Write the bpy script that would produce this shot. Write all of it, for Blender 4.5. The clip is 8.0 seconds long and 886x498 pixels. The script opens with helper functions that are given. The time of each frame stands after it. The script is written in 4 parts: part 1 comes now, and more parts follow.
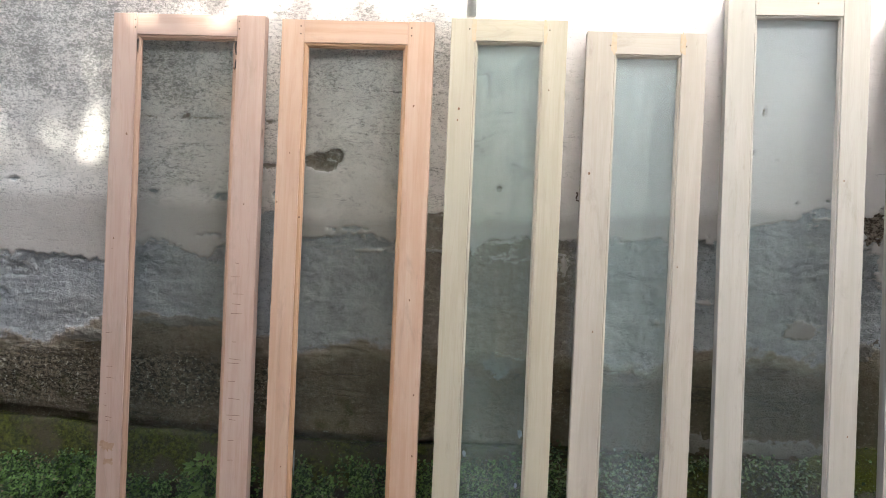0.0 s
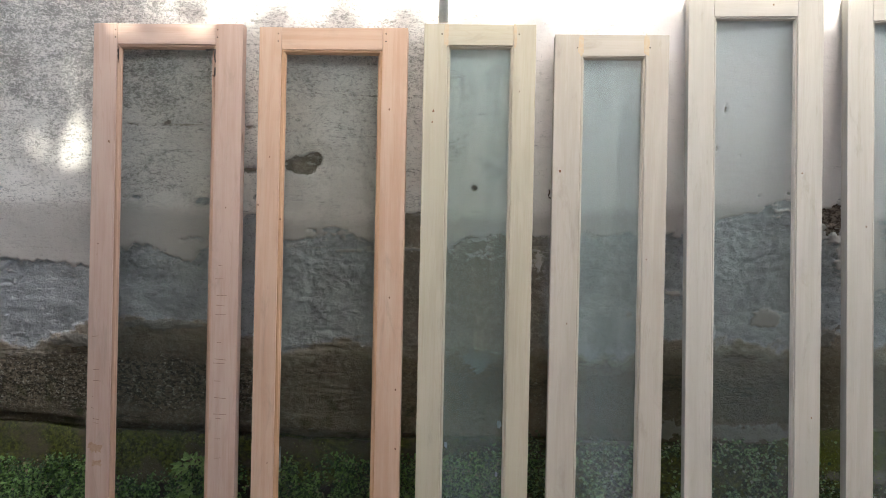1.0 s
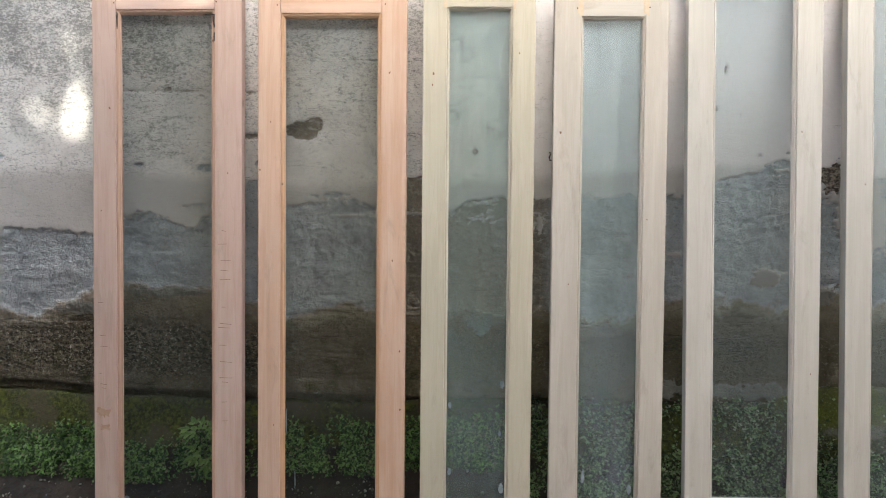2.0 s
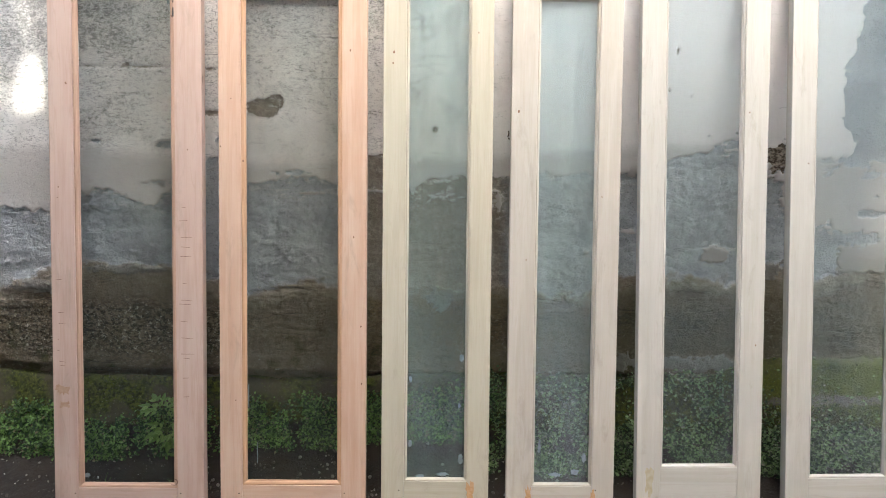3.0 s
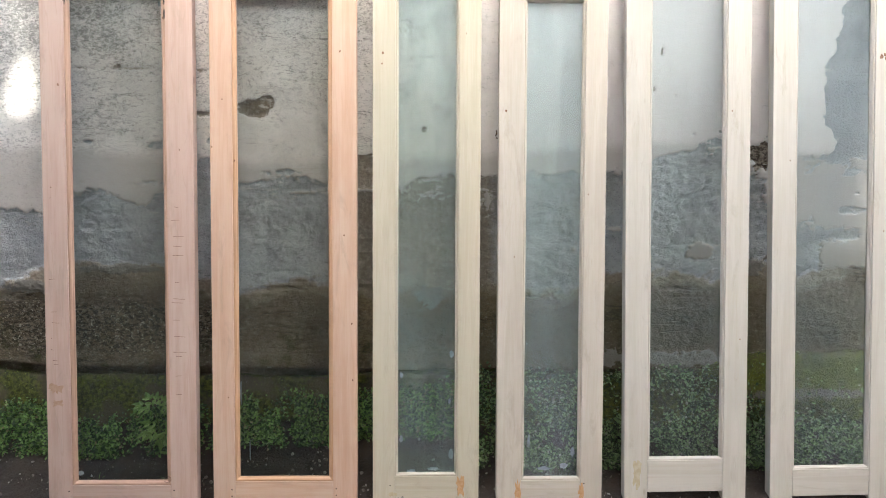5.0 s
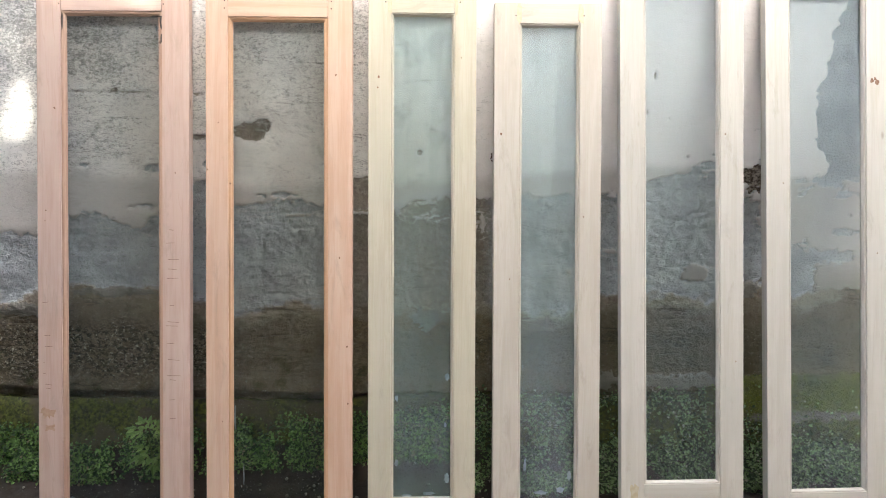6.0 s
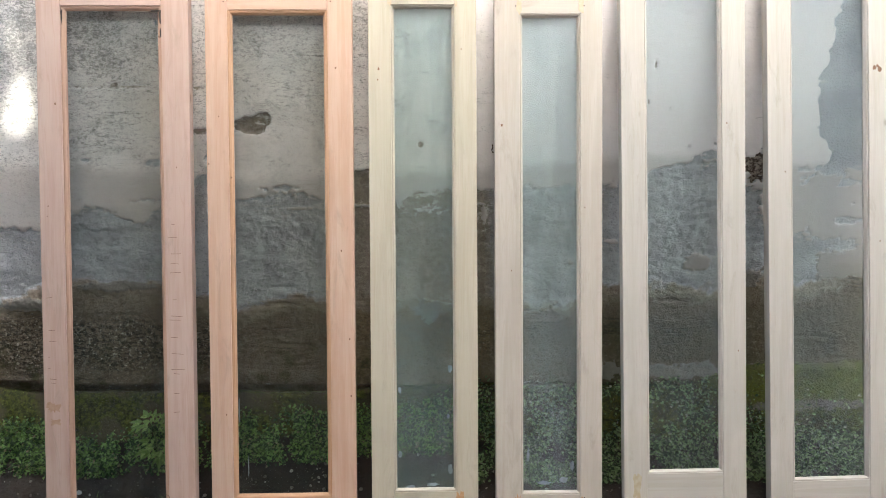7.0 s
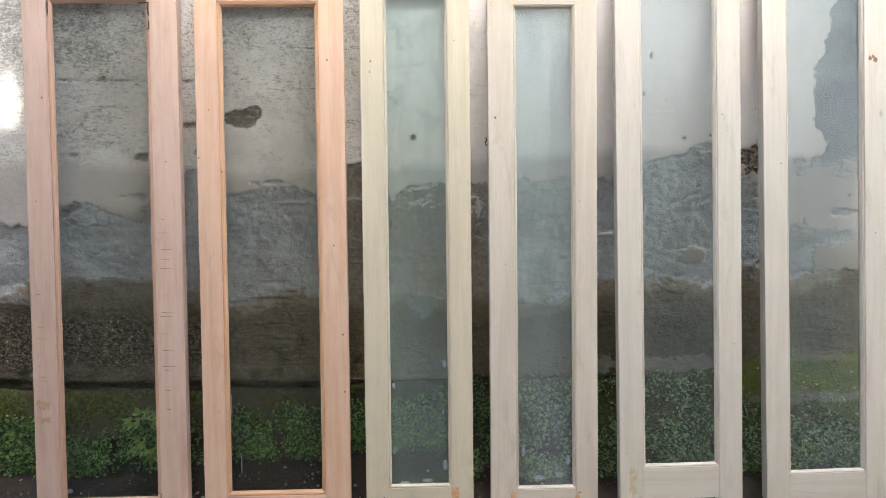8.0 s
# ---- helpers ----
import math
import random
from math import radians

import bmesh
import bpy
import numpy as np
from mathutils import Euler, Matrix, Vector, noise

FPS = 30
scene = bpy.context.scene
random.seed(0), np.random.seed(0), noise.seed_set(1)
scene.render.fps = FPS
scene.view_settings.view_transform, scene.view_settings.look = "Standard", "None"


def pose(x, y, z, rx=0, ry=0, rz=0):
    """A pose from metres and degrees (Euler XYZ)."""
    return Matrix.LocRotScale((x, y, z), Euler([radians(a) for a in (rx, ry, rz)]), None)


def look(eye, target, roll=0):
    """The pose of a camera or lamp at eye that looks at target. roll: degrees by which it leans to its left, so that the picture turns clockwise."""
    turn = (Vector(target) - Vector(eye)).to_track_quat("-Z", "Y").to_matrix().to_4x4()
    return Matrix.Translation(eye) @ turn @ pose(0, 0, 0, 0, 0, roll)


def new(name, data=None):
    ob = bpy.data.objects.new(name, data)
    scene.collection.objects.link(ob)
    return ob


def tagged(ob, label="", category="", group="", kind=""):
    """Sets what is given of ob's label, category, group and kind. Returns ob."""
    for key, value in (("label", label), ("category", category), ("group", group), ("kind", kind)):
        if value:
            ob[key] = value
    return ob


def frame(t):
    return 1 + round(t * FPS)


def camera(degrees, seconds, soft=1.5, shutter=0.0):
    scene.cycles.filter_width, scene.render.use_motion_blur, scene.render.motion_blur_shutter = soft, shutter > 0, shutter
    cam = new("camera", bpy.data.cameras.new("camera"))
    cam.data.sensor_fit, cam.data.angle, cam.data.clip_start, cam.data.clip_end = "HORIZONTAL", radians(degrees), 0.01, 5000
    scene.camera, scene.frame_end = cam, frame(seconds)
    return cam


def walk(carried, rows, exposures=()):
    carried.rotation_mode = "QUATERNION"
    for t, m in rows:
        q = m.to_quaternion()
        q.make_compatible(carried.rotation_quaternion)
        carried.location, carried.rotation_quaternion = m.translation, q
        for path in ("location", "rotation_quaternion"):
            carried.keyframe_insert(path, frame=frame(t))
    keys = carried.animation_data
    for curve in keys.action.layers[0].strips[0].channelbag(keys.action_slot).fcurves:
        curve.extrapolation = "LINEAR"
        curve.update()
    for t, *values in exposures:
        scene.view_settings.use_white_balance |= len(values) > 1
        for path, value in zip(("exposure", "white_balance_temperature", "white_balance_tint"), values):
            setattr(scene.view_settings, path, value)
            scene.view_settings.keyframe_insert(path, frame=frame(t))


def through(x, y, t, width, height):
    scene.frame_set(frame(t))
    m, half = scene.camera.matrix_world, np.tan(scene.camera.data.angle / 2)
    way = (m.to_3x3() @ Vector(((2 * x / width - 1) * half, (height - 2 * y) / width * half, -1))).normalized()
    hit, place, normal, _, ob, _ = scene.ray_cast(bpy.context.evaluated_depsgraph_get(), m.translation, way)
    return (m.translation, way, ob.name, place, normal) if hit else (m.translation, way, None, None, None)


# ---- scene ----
cam = camera(62.0, 8.0, soft=0.75)
PATH = [
    (0, (0.074, -2.717, 1.683), (-0.06, -0.759, 1.298), 1.7),
    (0.5, (0.074, -2.75, 1.673), (-0.07, -0.788, 1.313), 1.8),
    (1, (0.094, -2.803, 1.676), (0.009, -0.84, 1.304), 0.7),
    (1.2, (0.12, -2.786, 1.634), (0.026, -0.823, 1.265), 0.2),
    (2.3, (0.076, -2.849, 1.623), (0.012, -0.902, 1.171), 0.0),
    (2.5, (0.088, -2.856, 1.617), (0.046, -0.909, 1.162), 0.1),
    (3, (0.09, -2.883, 1.609), (0.113, -0.94, 1.137), 0.7),
    (3.5, (0.089, -2.895, 1.607), (0.1, -0.958, 1.111), 0.5),
    (4, (0.094, -2.911, 1.607), (0.109, -0.97, 1.124), 0.7),
    (4.2, (0.099, -2.908, 1.62), (0.123, -0.974, 1.113), 0.9),
    (5.3, (0.099, -2.931, 1.594), (0.147, -0.984, 1.14), 0.4),
    (5.5, (0.106, -2.929, 1.601), (0.141, -0.982, 1.147), 0.4),
    (6, (0.099, -2.928, 1.6), (0.156, -0.97, 1.195), 0.5),
    (6.5, (0.104, -2.924, 1.609), (0.147, -0.971, 1.182), 0.1),
    (7, (0.108, -2.929, 1.604), (0.154, -0.976, 1.175), -0.1),
    (7.5, (0.107, -2.92, 1.597), (0.155, -0.97, 1.156), -0.2),
    (8, (0.11, -2.903, 1.6), (0.172, -0.954, 1.154), -0.3),
]
walk(cam, [(t, look(eye, target, roll)) for t, eye, target, roll in PATH],
     exposures=[(0, 3.07, 6400, 2.5), (0.5, 2.74, 6400, 2.5), (1, 2.74, 6400, 2.5), (1.2, 2.72, 6400, 2.5), (2.3, 3.21, 6400, 2.5), (3.5, 3.45, 6400, 2.5), (5.5, 3.43, 6400, 2.5), (7, 3.27, 6400, 2.5), (8, 3.31, 6400, 2.5)])

# ---- light ----
SUN_TRAVEL = Vector((-0.0946, 0.536, -0.839))
world = bpy.data.worlds.new("sky")
world.use_nodes = True
scene.world = world
sky_nodes = world.node_tree
sky_tex = sky_nodes.nodes.new("ShaderNodeTexSky")
sky_tex.sky_type = "NISHITA"
sky_tex.sun_disc = False
sky_tex.dust_density = 5.0
sky_tex.sun_elevation = radians(57)
sky_tex.sun_rotation = radians(170)
sky_nodes.links.new(sky_tex.outputs[0], sky_nodes.nodes["Background"].inputs[0])
sky_nodes.nodes["Background"].inputs[1].default_value = 0.15
sun = new("sun", bpy.data.lights.new("sun", "SUN"))
sun.data.energy, sun.data.angle, sun.data.color = 2.6, radians(1.3), (1.0, 0.95, 0.87)
sun.matrix_world = look(-SUN_TRAVEL * 20, (0, 0, 0))


# ---- noise on arrays ----
def lattice(ix, iy, seed):
    h = (ix.astype(np.int64) * 374761393 + iy.astype(np.int64) * 668265263 + seed * 974634777) & 0xFFFFFFFF
    h = ((h ^ (h >> 13)) * 1274126177) & 0xFFFFFFFF
    return ((h ^ (h >> 16)) & 0xFFFF) / 65535.0


def value_noise(x, y, seed):
    ix, iy = np.floor(x), np.floor(y)
    fx, fy = x - ix, y - iy
    fx, fy = fx * fx * (3 - 2 * fx), fy * fy * (3 - 2 * fy)
    a, b = lattice(ix, iy, seed), lattice(ix + 1, iy, seed)
    c, d = lattice(ix, iy + 1, seed), lattice(ix + 1, iy + 1, seed)
    return (a * (1 - fx) + b * fx) * (1 - fy) + (c * (1 - fx) + d * fx) * fy


def fbm(x, y, freq, octaves, seed):
    """Noise from -1 to 1."""
    total, amp, norm = 0.0, 1.0, 0.0
    for k in range(octaves):
        total = total + amp * (2 * value_noise(x * freq + 31.7 * k, y * freq - 17.3 * k, seed + k) - 1)
        norm += amp
        freq, amp = freq * 2.03, amp * 0.55
    return total / norm


def smooth(a, b, v):
    s = np.clip((v - a) / (b - a), 0, 1)
    return s * s * (3 - 2 * s)


# ---- shader building ----
def put(nt, socket, value):
    if isinstance(value, bpy.types.NodeSocket):
        nt.links.new(value, socket)
    elif isinstance(value, tuple) and len(value) == 3 and socket.type == "RGBA":
        socket.default_value = (*value, 1.0)
    else:
        socket.default_value = value


def begin(name):
    m = bpy.data.materials.new(name)
    m.use_nodes = True
    m.node_tree.nodes.clear()
    return m, m.node_tree


def n_coord(nt, scale=(1, 1, 1), random_shift=0.0):
    out = nt.nodes.new("ShaderNodeTexCoord").outputs["Object"]
    if random_shift:
        info = nt.nodes.new("ShaderNodeObjectInfo")
        mul = nt.nodes.new("ShaderNodeVectorMath")
        mul.operation = "SCALE"
        mul.inputs[0].default_value = (1.0, 0.7, 1.3)
        s = n_math(nt, "MULTIPLY", info.outputs["Random"], random_shift)
        put(nt, mul.inputs["Scale"], s)
        add = nt.nodes.new("ShaderNodeVectorMath")
        add.operation = "ADD"
        put(nt, add.inputs[0], out)
        put(nt, add.inputs[1], mul.outputs[0])
        out = add.outputs[0]
    mp = nt.nodes.new("ShaderNodeMapping")
    put(nt, mp.inputs["Vector"], out)
    mp.inputs["Scale"].default_value = scale
    return mp.outputs[0]


def n_noise(nt, vec, scale, detail=4.0, rough=0.55, distort=0.0):
    n = nt.nodes.new("ShaderNodeTexNoise")
    put(nt, n.inputs["Vector"], vec)
    n.inputs["Scale"].default_value = scale
    n.inputs["Detail"].default_value = detail
    n.inputs["Roughness"].default_value = rough
    n.inputs["Distortion"].default_value = distort
    return n.outputs[0]


def n_voronoi(nt, vec, scale, feature="F1"):
    n = nt.nodes.new("ShaderNodeTexVoronoi")
    n.feature = feature
    put(nt, n.inputs["Vector"], vec)
    n.inputs["Scale"].default_value = scale
    return n.outputs["Distance"]


def n_math(nt, op, a, b=0.0, clamp=False):
    n = nt.nodes.new("ShaderNodeMath")
    n.operation, n.use_clamp = op, clamp
    put(nt, n.inputs[0], a)
    put(nt, n.inputs[1], b)
    return n.outputs[0]


def n_step(nt, v, lo, hi, a=0.0, b=1.0):
    n = nt.nodes.new("ShaderNodeMapRange")
    n.interpolation_type = "SMOOTHSTEP"
    put(nt, n.inputs["Value"], v)
    put(nt, n.inputs["From Min"], lo)
    put(nt, n.inputs["From Max"], hi)
    put(nt, n.inputs["To Min"], a)
    put(nt, n.inputs["To Max"], b)
    return n.outputs[0]


def n_mix(nt, fac, a, b):
    n = nt.nodes.new("ShaderNodeMix")
    n.data_type = "RGBA"
    put(nt, n.inputs[0], fac)
    put(nt, n.inputs[6], a)
    put(nt, n.inputs[7], b)
    return n.outputs[2]


def n_attr(nt, name):
    n = nt.nodes.new("ShaderNodeAttribute")
    n.attribute_name = name
    return n.outputs["Fac"]


def n_axis(nt, axis):
    n = nt.nodes.new("ShaderNodeSeparateXYZ")
    put(nt, n.inputs[0], nt.nodes.new("ShaderNodeTexCoord").outputs["Object"])
    return n.outputs[axis]


def finish(m, nt, color, rough=0.85, height=None, strength=0.4, dist=0.004, metal=0.0, spec=0.35):
    b = nt.nodes.new("ShaderNodeBsdfPrincipled")
    put(nt, b.inputs["Base Color"], color)
    put(nt, b.inputs["Roughness"], rough)
    put(nt, b.inputs["Metallic"], metal)
    put(nt, b.inputs["Specular IOR Level"], spec)
    if height is not None:
        bp = nt.nodes.new("ShaderNodeBump")
        bp.inputs["Strength"].default_value = strength
        bp.inputs["Distance"].default_value = dist
        put(nt, bp.inputs["Height"], height)
        put(nt, b.inputs["Normal"], bp.outputs[0])
    out = nt.nodes.new("ShaderNodeOutputMaterial")
    nt.links.new(b.outputs[0], out.inputs[0])
    return m


def wood(name, light, dark, along, stain):
    """Planed softwood with the grain along one local axis ('x' or 'z')."""
    m, nt = begin(name)
    stretch = (2.2, 40, 40) if along == "x" else (40, 40, 2.2)
    v = n_coord(nt, stretch, 23.0)
    grain = n_noise(nt, v, 1.0, 6, 0.6, 0.6)
    fine = n_noise(nt, n_coord(nt, (5, 220, 220) if along == "x" else (220, 220, 5), 11.0), 1.0, 3, 0.6)
    c = n_mix(nt, n_step(nt, grain, 0.36, 0.72), light, dark)
    c = n_mix(nt, n_step(nt, fine, 0.52, 0.8, 0.0, 0.28), c, dark)
    big = n_noise(nt, n_coord(nt, (2, 6, 6) if along == "x" else (6, 6, 2), 7.0), 1.0, 4, 0.6)
    c = n_mix(nt, n_step(nt, big, 0.46, 0.72, 0.0, 0.7), c, stain)
    knot = n_voronoi(nt, n_coord(nt, (3, 7, 7) if along == "x" else (7, 7, 3), 5.0), 0.75)
    c = n_mix(nt, n_step(nt, knot, 0.020, 0.055, 0.75, 0.0), c, (0.11, 0.05, 0.028))
    halo = n_mix(nt, n_step(nt, knot, 0.05, 0.14, 0.3, 0.0), c, dark)
    smudge = n_noise(nt, n_coord(nt, (4, 16, 16) if along == "x" else (16, 16, 4), 3.0), 1.0, 5, 0.7, 0.8)
    halo = n_mix(nt, n_step(nt, smudge, 0.54, 0.74, 0.0, 0.34), halo, (0.26, 0.205, 0.150))
    figure = n_noise(nt, n_coord(nt, (1.1, 26, 26) if along == "x" else (26, 26, 1.1), 17.0), 1.0, 2, 0.5, 1.6)
    line = n_step(nt, n_math(nt, "ABSOLUTE", n_math(nt, "SUBTRACT", figure, 0.5)), 0.004, 0.022, 0.42, 0.0)
    halo = n_mix(nt, line, halo, dark)
    return finish(m, nt, halo, n_step(nt, grain, 0.3, 0.7, 0.5, 0.66), n_math(nt, "ADD", fine, grain), 0.22, 0.0012, spec=0.3)


def plain(name, color, other, scale, rough=0.8, strength=0.4, dist=0.003, metal=0.0, spec=0.35):
    m, nt = begin(name)
    v = n_coord(nt)
    a = n_noise(nt, v, scale, 5, 0.6)
    b = n_noise(nt, v, scale * 9, 3, 0.6)
    c = n_mix(nt, n_step(nt, a, 0.35, 0.68), color, other)
    c = n_mix(nt, n_step(nt, b, 0.45, 0.8, 0.0, 0.4), c, other)
    return finish(m, nt, c, rough, n_math(nt, "ADD", a, b), strength, dist, metal, spec)


def leaf_material(name, deep, fresh, dry):
    m, nt = begin(name)
    info = nt.nodes.new("ShaderNodeNewGeometry").outputs["Random Per Island"]
    c = n_mix(nt, n_step(nt, info, 0.30, 0.78), deep, fresh)
    c = n_mix(nt, n_step(nt, info, 0.955, 0.97), c, dry)
    v = n_noise(nt, n_coord(nt), 160, 2)
    c = n_mix(nt, n_step(nt, v, 0.4, 0.7, 0.0, 0.4), c, deep)
    return finish(m, nt, c, 0.5, spec=0.4)


def wall_material():
    """Limewashed plaster, worn through to grey render and, lower, to dark damp cement."""
    m, nt = begin("weathered_plaster")
    p = n_coord(nt)
    edge = n_math(nt, "MULTIPLY", n_math(nt, "SUBTRACT", n_noise(nt, p, 70, 5, 0.65), 0.5), 0.9)
    coat = n_step(nt, n_math(nt, "ADD", n_attr(nt, "coat"), edge), -0.10, 0.13)
    grey = n_step(nt, n_math(nt, "ADD", n_attr(nt, "render"), edge), -0.30, 0.36)
    # limewash: clean, pinkish-grey and dirty scratches that run with the trowel
    cloud = n_noise(nt, p, 3.2, 5, 0.6)
    white = n_mix(nt, n_step(nt, cloud, 0.35, 0.7), (0.74, 0.705, 0.665), (0.58, 0.55, 0.515))
    warm = n_step(nt, n_axis(nt, 0), 0.1, 0.5)
    white = n_mix(nt, n_math(nt, "MULTIPLY", warm, 0.85), white, n_mix(nt, n_step(nt, n_noise(nt, p, 2.0, 3), 0.3, 0.7), (0.77, 0.725, 0.71), (0.69, 0.645, 0.63)))
    stain = n_noise(nt, n_coord(nt, (9, 9, 7)), 1.0, 6, 0.68, 0.5)
    white = n_mix(nt, n_math(nt, "MULTIPLY", n_step(nt, stain, 0.50, 0.70), n_step(nt, n_axis(nt, 0), 0.1, 0.6, 0.55, 0.15)), white, (0.40, 0.385, 0.35))
    scratch = n_noise(nt, n_coord(nt, (30, 30, 105)), 1.0, 8, 0.78, 1.1)
    patch = n_noise(nt, n_coord(nt, (3.4, 3.4, 6.0)), 1.0, 6, 0.72)
    speck = n_noise(nt, n_coord(nt, (110, 110, 210)), 1.0, 3, 0.7)
    blot = n_noise(nt, n_coord(nt, (75, 75, 90)), 1.0, 4, 0.72, 0.8)
    dirt = n_math(nt, "ADD", n_math(nt, "MULTIPLY", scratch, 0.36), n_math(nt, "ADD", n_math(nt, "MULTIPLY", speck, 0.22), n_math(nt, "MULTIPLY", blot, 0.42)))
    trowel = n_noise(nt, n_coord(nt, (1.6, 1.6, 46)), 1.0, 5, 0.7, 0.25)
    dirt = n_math(nt, "ADD", dirt, n_step(nt, trowel, 0.60, 0.70, 0.0, 0.10))
    need = n_math(nt, "SUBTRACT", 0.605, n_math(nt, "MULTIPLY", n_step(nt, patch, 0.20, 0.80, 0.30, 0.85), n_attr(nt, "dirt")))
    dirty = n_step(nt, n_math(nt, "SUBTRACT", dirt, need), -0.04, 0.13)
    fine_vein = n_noise(nt, n_coord(nt, (2.6, 2.6, 13)), 1.0, 7, 0.6, 0.3)
    hair = n_step(nt, n_math(nt, "ABSOLUTE", n_math(nt, "SUBTRACT", fine_vein, 0.5)), 0.001, 0.006, 0.6, 0.0)
    hair = n_math(nt, "MULTIPLY", hair, n_step(nt, n_noise(nt, p, 5.5, 3), 0.46, 0.60))
    white = n_mix(nt, n_math(nt, "MULTIPLY", hair, n_step(nt, n_axis(nt, 0), 0.2, 0.6, 1.0, 0.25)), white, (0.16, 0.15, 0.145))
    white = n_mix(nt, n_math(nt, "MULTIPLY", dirty, 0.72), white, (0.11, 0.106, 0.10))
    ochre = n_step(nt, n_math(nt, "ADD", n_attr(nt, "tide"), n_math(nt, "MULTIPLY", edge, 0.5)), -0.5, 0.6)
    white = n_mix(nt, n_math(nt, "MULTIPLY", ochre, 0.72), white, n_mix(nt, cloud, (0.46, 0.425, 0.39), (0.36, 0.335, 0.31)))
    rising = n_math(nt, "ADD", n_axis(nt, 2), n_math(nt, "MULTIPLY", n_math(nt, "SUBTRACT", cloud, 0.5), 0.25))
    white = n_mix(nt, n_step(nt, rising, 0.80, 1.04, 0.8, 0.0), white, (0.26, 0.24, 0.20))
    # coarse render, bluish where it is clean, brown where rain has stained it
    pebble = n_noise(nt, p, 55, 6, 0.7)
    r1 = n_noise(nt, p, 7, 5, 0.62)
    gcol = n_mix(nt, n_step(nt, r1, 0.34, 0.7), (0.43, 0.444, 0.452), (0.305, 0.316, 0.322))
    gcol = n_mix(nt, n_step(nt, pebble, 0.5, 0.75, 0.0, 0.5), gcol, (0.54, 0.55, 0.55))
    drag = n_noise(nt, n_coord(nt, (9, 9, 34)), 1.0, 6, 0.72, 0.6)
    gcol = n_mix(nt, n_step(nt, drag, 0.60, 0.70, 0.0, 0.5), gcol, (0.10, 0.10, 0.098))
    gcol = n_mix(nt, n_step(nt, n_math(nt, "ADD", drag, n_math(nt, "MULTIPLY", edge, 0.12)), 0.30, 0.40, 0.45, 0.0), gcol, (0.50, 0.50, 0.48))
    pits = n_noise(nt, n_coord(nt, (95, 95, 120)), 1.0, 4, 0.7)
    skim = n_math(nt, "MULTIPLY", n_step(nt, n_axis(nt, 0), 1.60, 1.66), n_step(nt, n_axis(nt, 2), 1.20, 1.28))
    gcol = n_mix(nt, n_math(nt, "MULTIPLY", n_step(nt, pits, 0.54, 0.68, 0.0, 0.5), n_math(nt, "SUBTRACT", 1.0, n_math(nt, "MULTIPLY", skim, 0.75))), gcol, (0.115, 0.118, 0.118))
    gcol = n_mix(nt, n_math(nt, "MULTIPLY", skim, 0.8), gcol, n_mix(nt, n_step(nt, r1, 0.3, 0.7), (0.42, 0.435, 0.45), (0.33, 0.345, 0.36)))
    rust = n_step(nt, n_math(nt, "ADD", n_attr(nt, "rust"), n_math(nt, "MULTIPLY", edge, 0.7)), 0.1, 0.9)
    gcol = n_mix(nt, n_math(nt, "MULTIPLY", rust, 0.8), gcol, n_mix(nt, n_step(nt, pebble, 0.4, 0.7), (0.215, 0.170, 0.117), (0.32, 0.265, 0.20)))
    scrap = n_math(nt, "MULTIPLY", n_step(nt, n_attr(nt, "coat"), -1.45, -0.3), n_step(nt, n_noise(nt, n_coord(nt, (24, 24, 52)), 1.0, 6, 0.7, 0.4), 0.52, 0.60))
    gcol = n_mix(nt, n_math(nt, "MULTIPLY", scrap, 0.65), gcol, (0.56, 0.54, 0.50))
    # old cement: plain and buff under its broken upper lip, then damp, speckled with lichen and green
    b1 = n_noise(nt, p, 5.5, 6, 0.65)
    bspeck = n_noise(nt, n_coord(nt, (60, 60, 85)), 1.0, 5, 0.75)
    grime = n_noise(nt, n_coord(nt, (4.0, 4.0, 7.5)), 1.0, 6, 0.68, 0.5)
    bcol = n_mix(nt, n_step(nt, b1, 0.34, 0.68), (0.205, 0.172, 0.122), (0.118, 0.096, 0.064))
    bcol = n_mix(nt, n_step(nt, grime, 0.48, 0.70, 0.0, 0.65), bcol, (0.066, 0.053, 0.034))
    bcol = n_mix(nt, n_math(nt, "MULTIPLY", rust, 0.6), bcol, n_mix(nt, n_step(nt, bspeck, 0.42, 0.6), (0.27, 0.195, 0.11), (0.13, 0.093, 0.050)))
    bcol = n_mix(nt, n_step(nt, pebble, 0.55, 0.75, 0.0, 0.35), bcol, (0.235, 0.215, 0.175))
    buff = n_math(nt, "ADD", n_attr(nt, "render"), n_math(nt, "MULTIPLY", n_math(nt, "SUBTRACT", b1, 0.5), 3.2))
    bcol = n_mix(nt, n_step(nt, buff, -1.7, -0.5, 0.0, 0.92), bcol, n_mix(nt, n_step(nt, pebble, 0.4, 0.7), (0.255, 0.218, 0.165), (0.33, 0.29, 0.235)))
    low = n_step(nt, n_axis(nt, 2), 0.46, 0.66, 1.0, 0.0)
    lichen = n_attr(nt, "lichen")
    fleck = n_noise(nt, n_coord(nt, (70, 70, 85)), 1.0, 5, 0.75)
    black = n_math(nt, "MULTIPLY", n_step(nt, bspeck, 0.44, 0.56), lichen)
    bcol = n_mix(nt, n_math(nt, "MULTIPLY", black, 0.9), bcol, (0.030, 0.027, 0.021))
    bcol = n_mix(nt, n_math(nt, "MULTIPLY", n_step(nt, fleck, 0.56, 0.63), n_math(nt, "ADD", n_math(nt, "MULTIPLY", lichen, 0.9), 0.08)), bcol, (0.42, 0.395, 0.32))
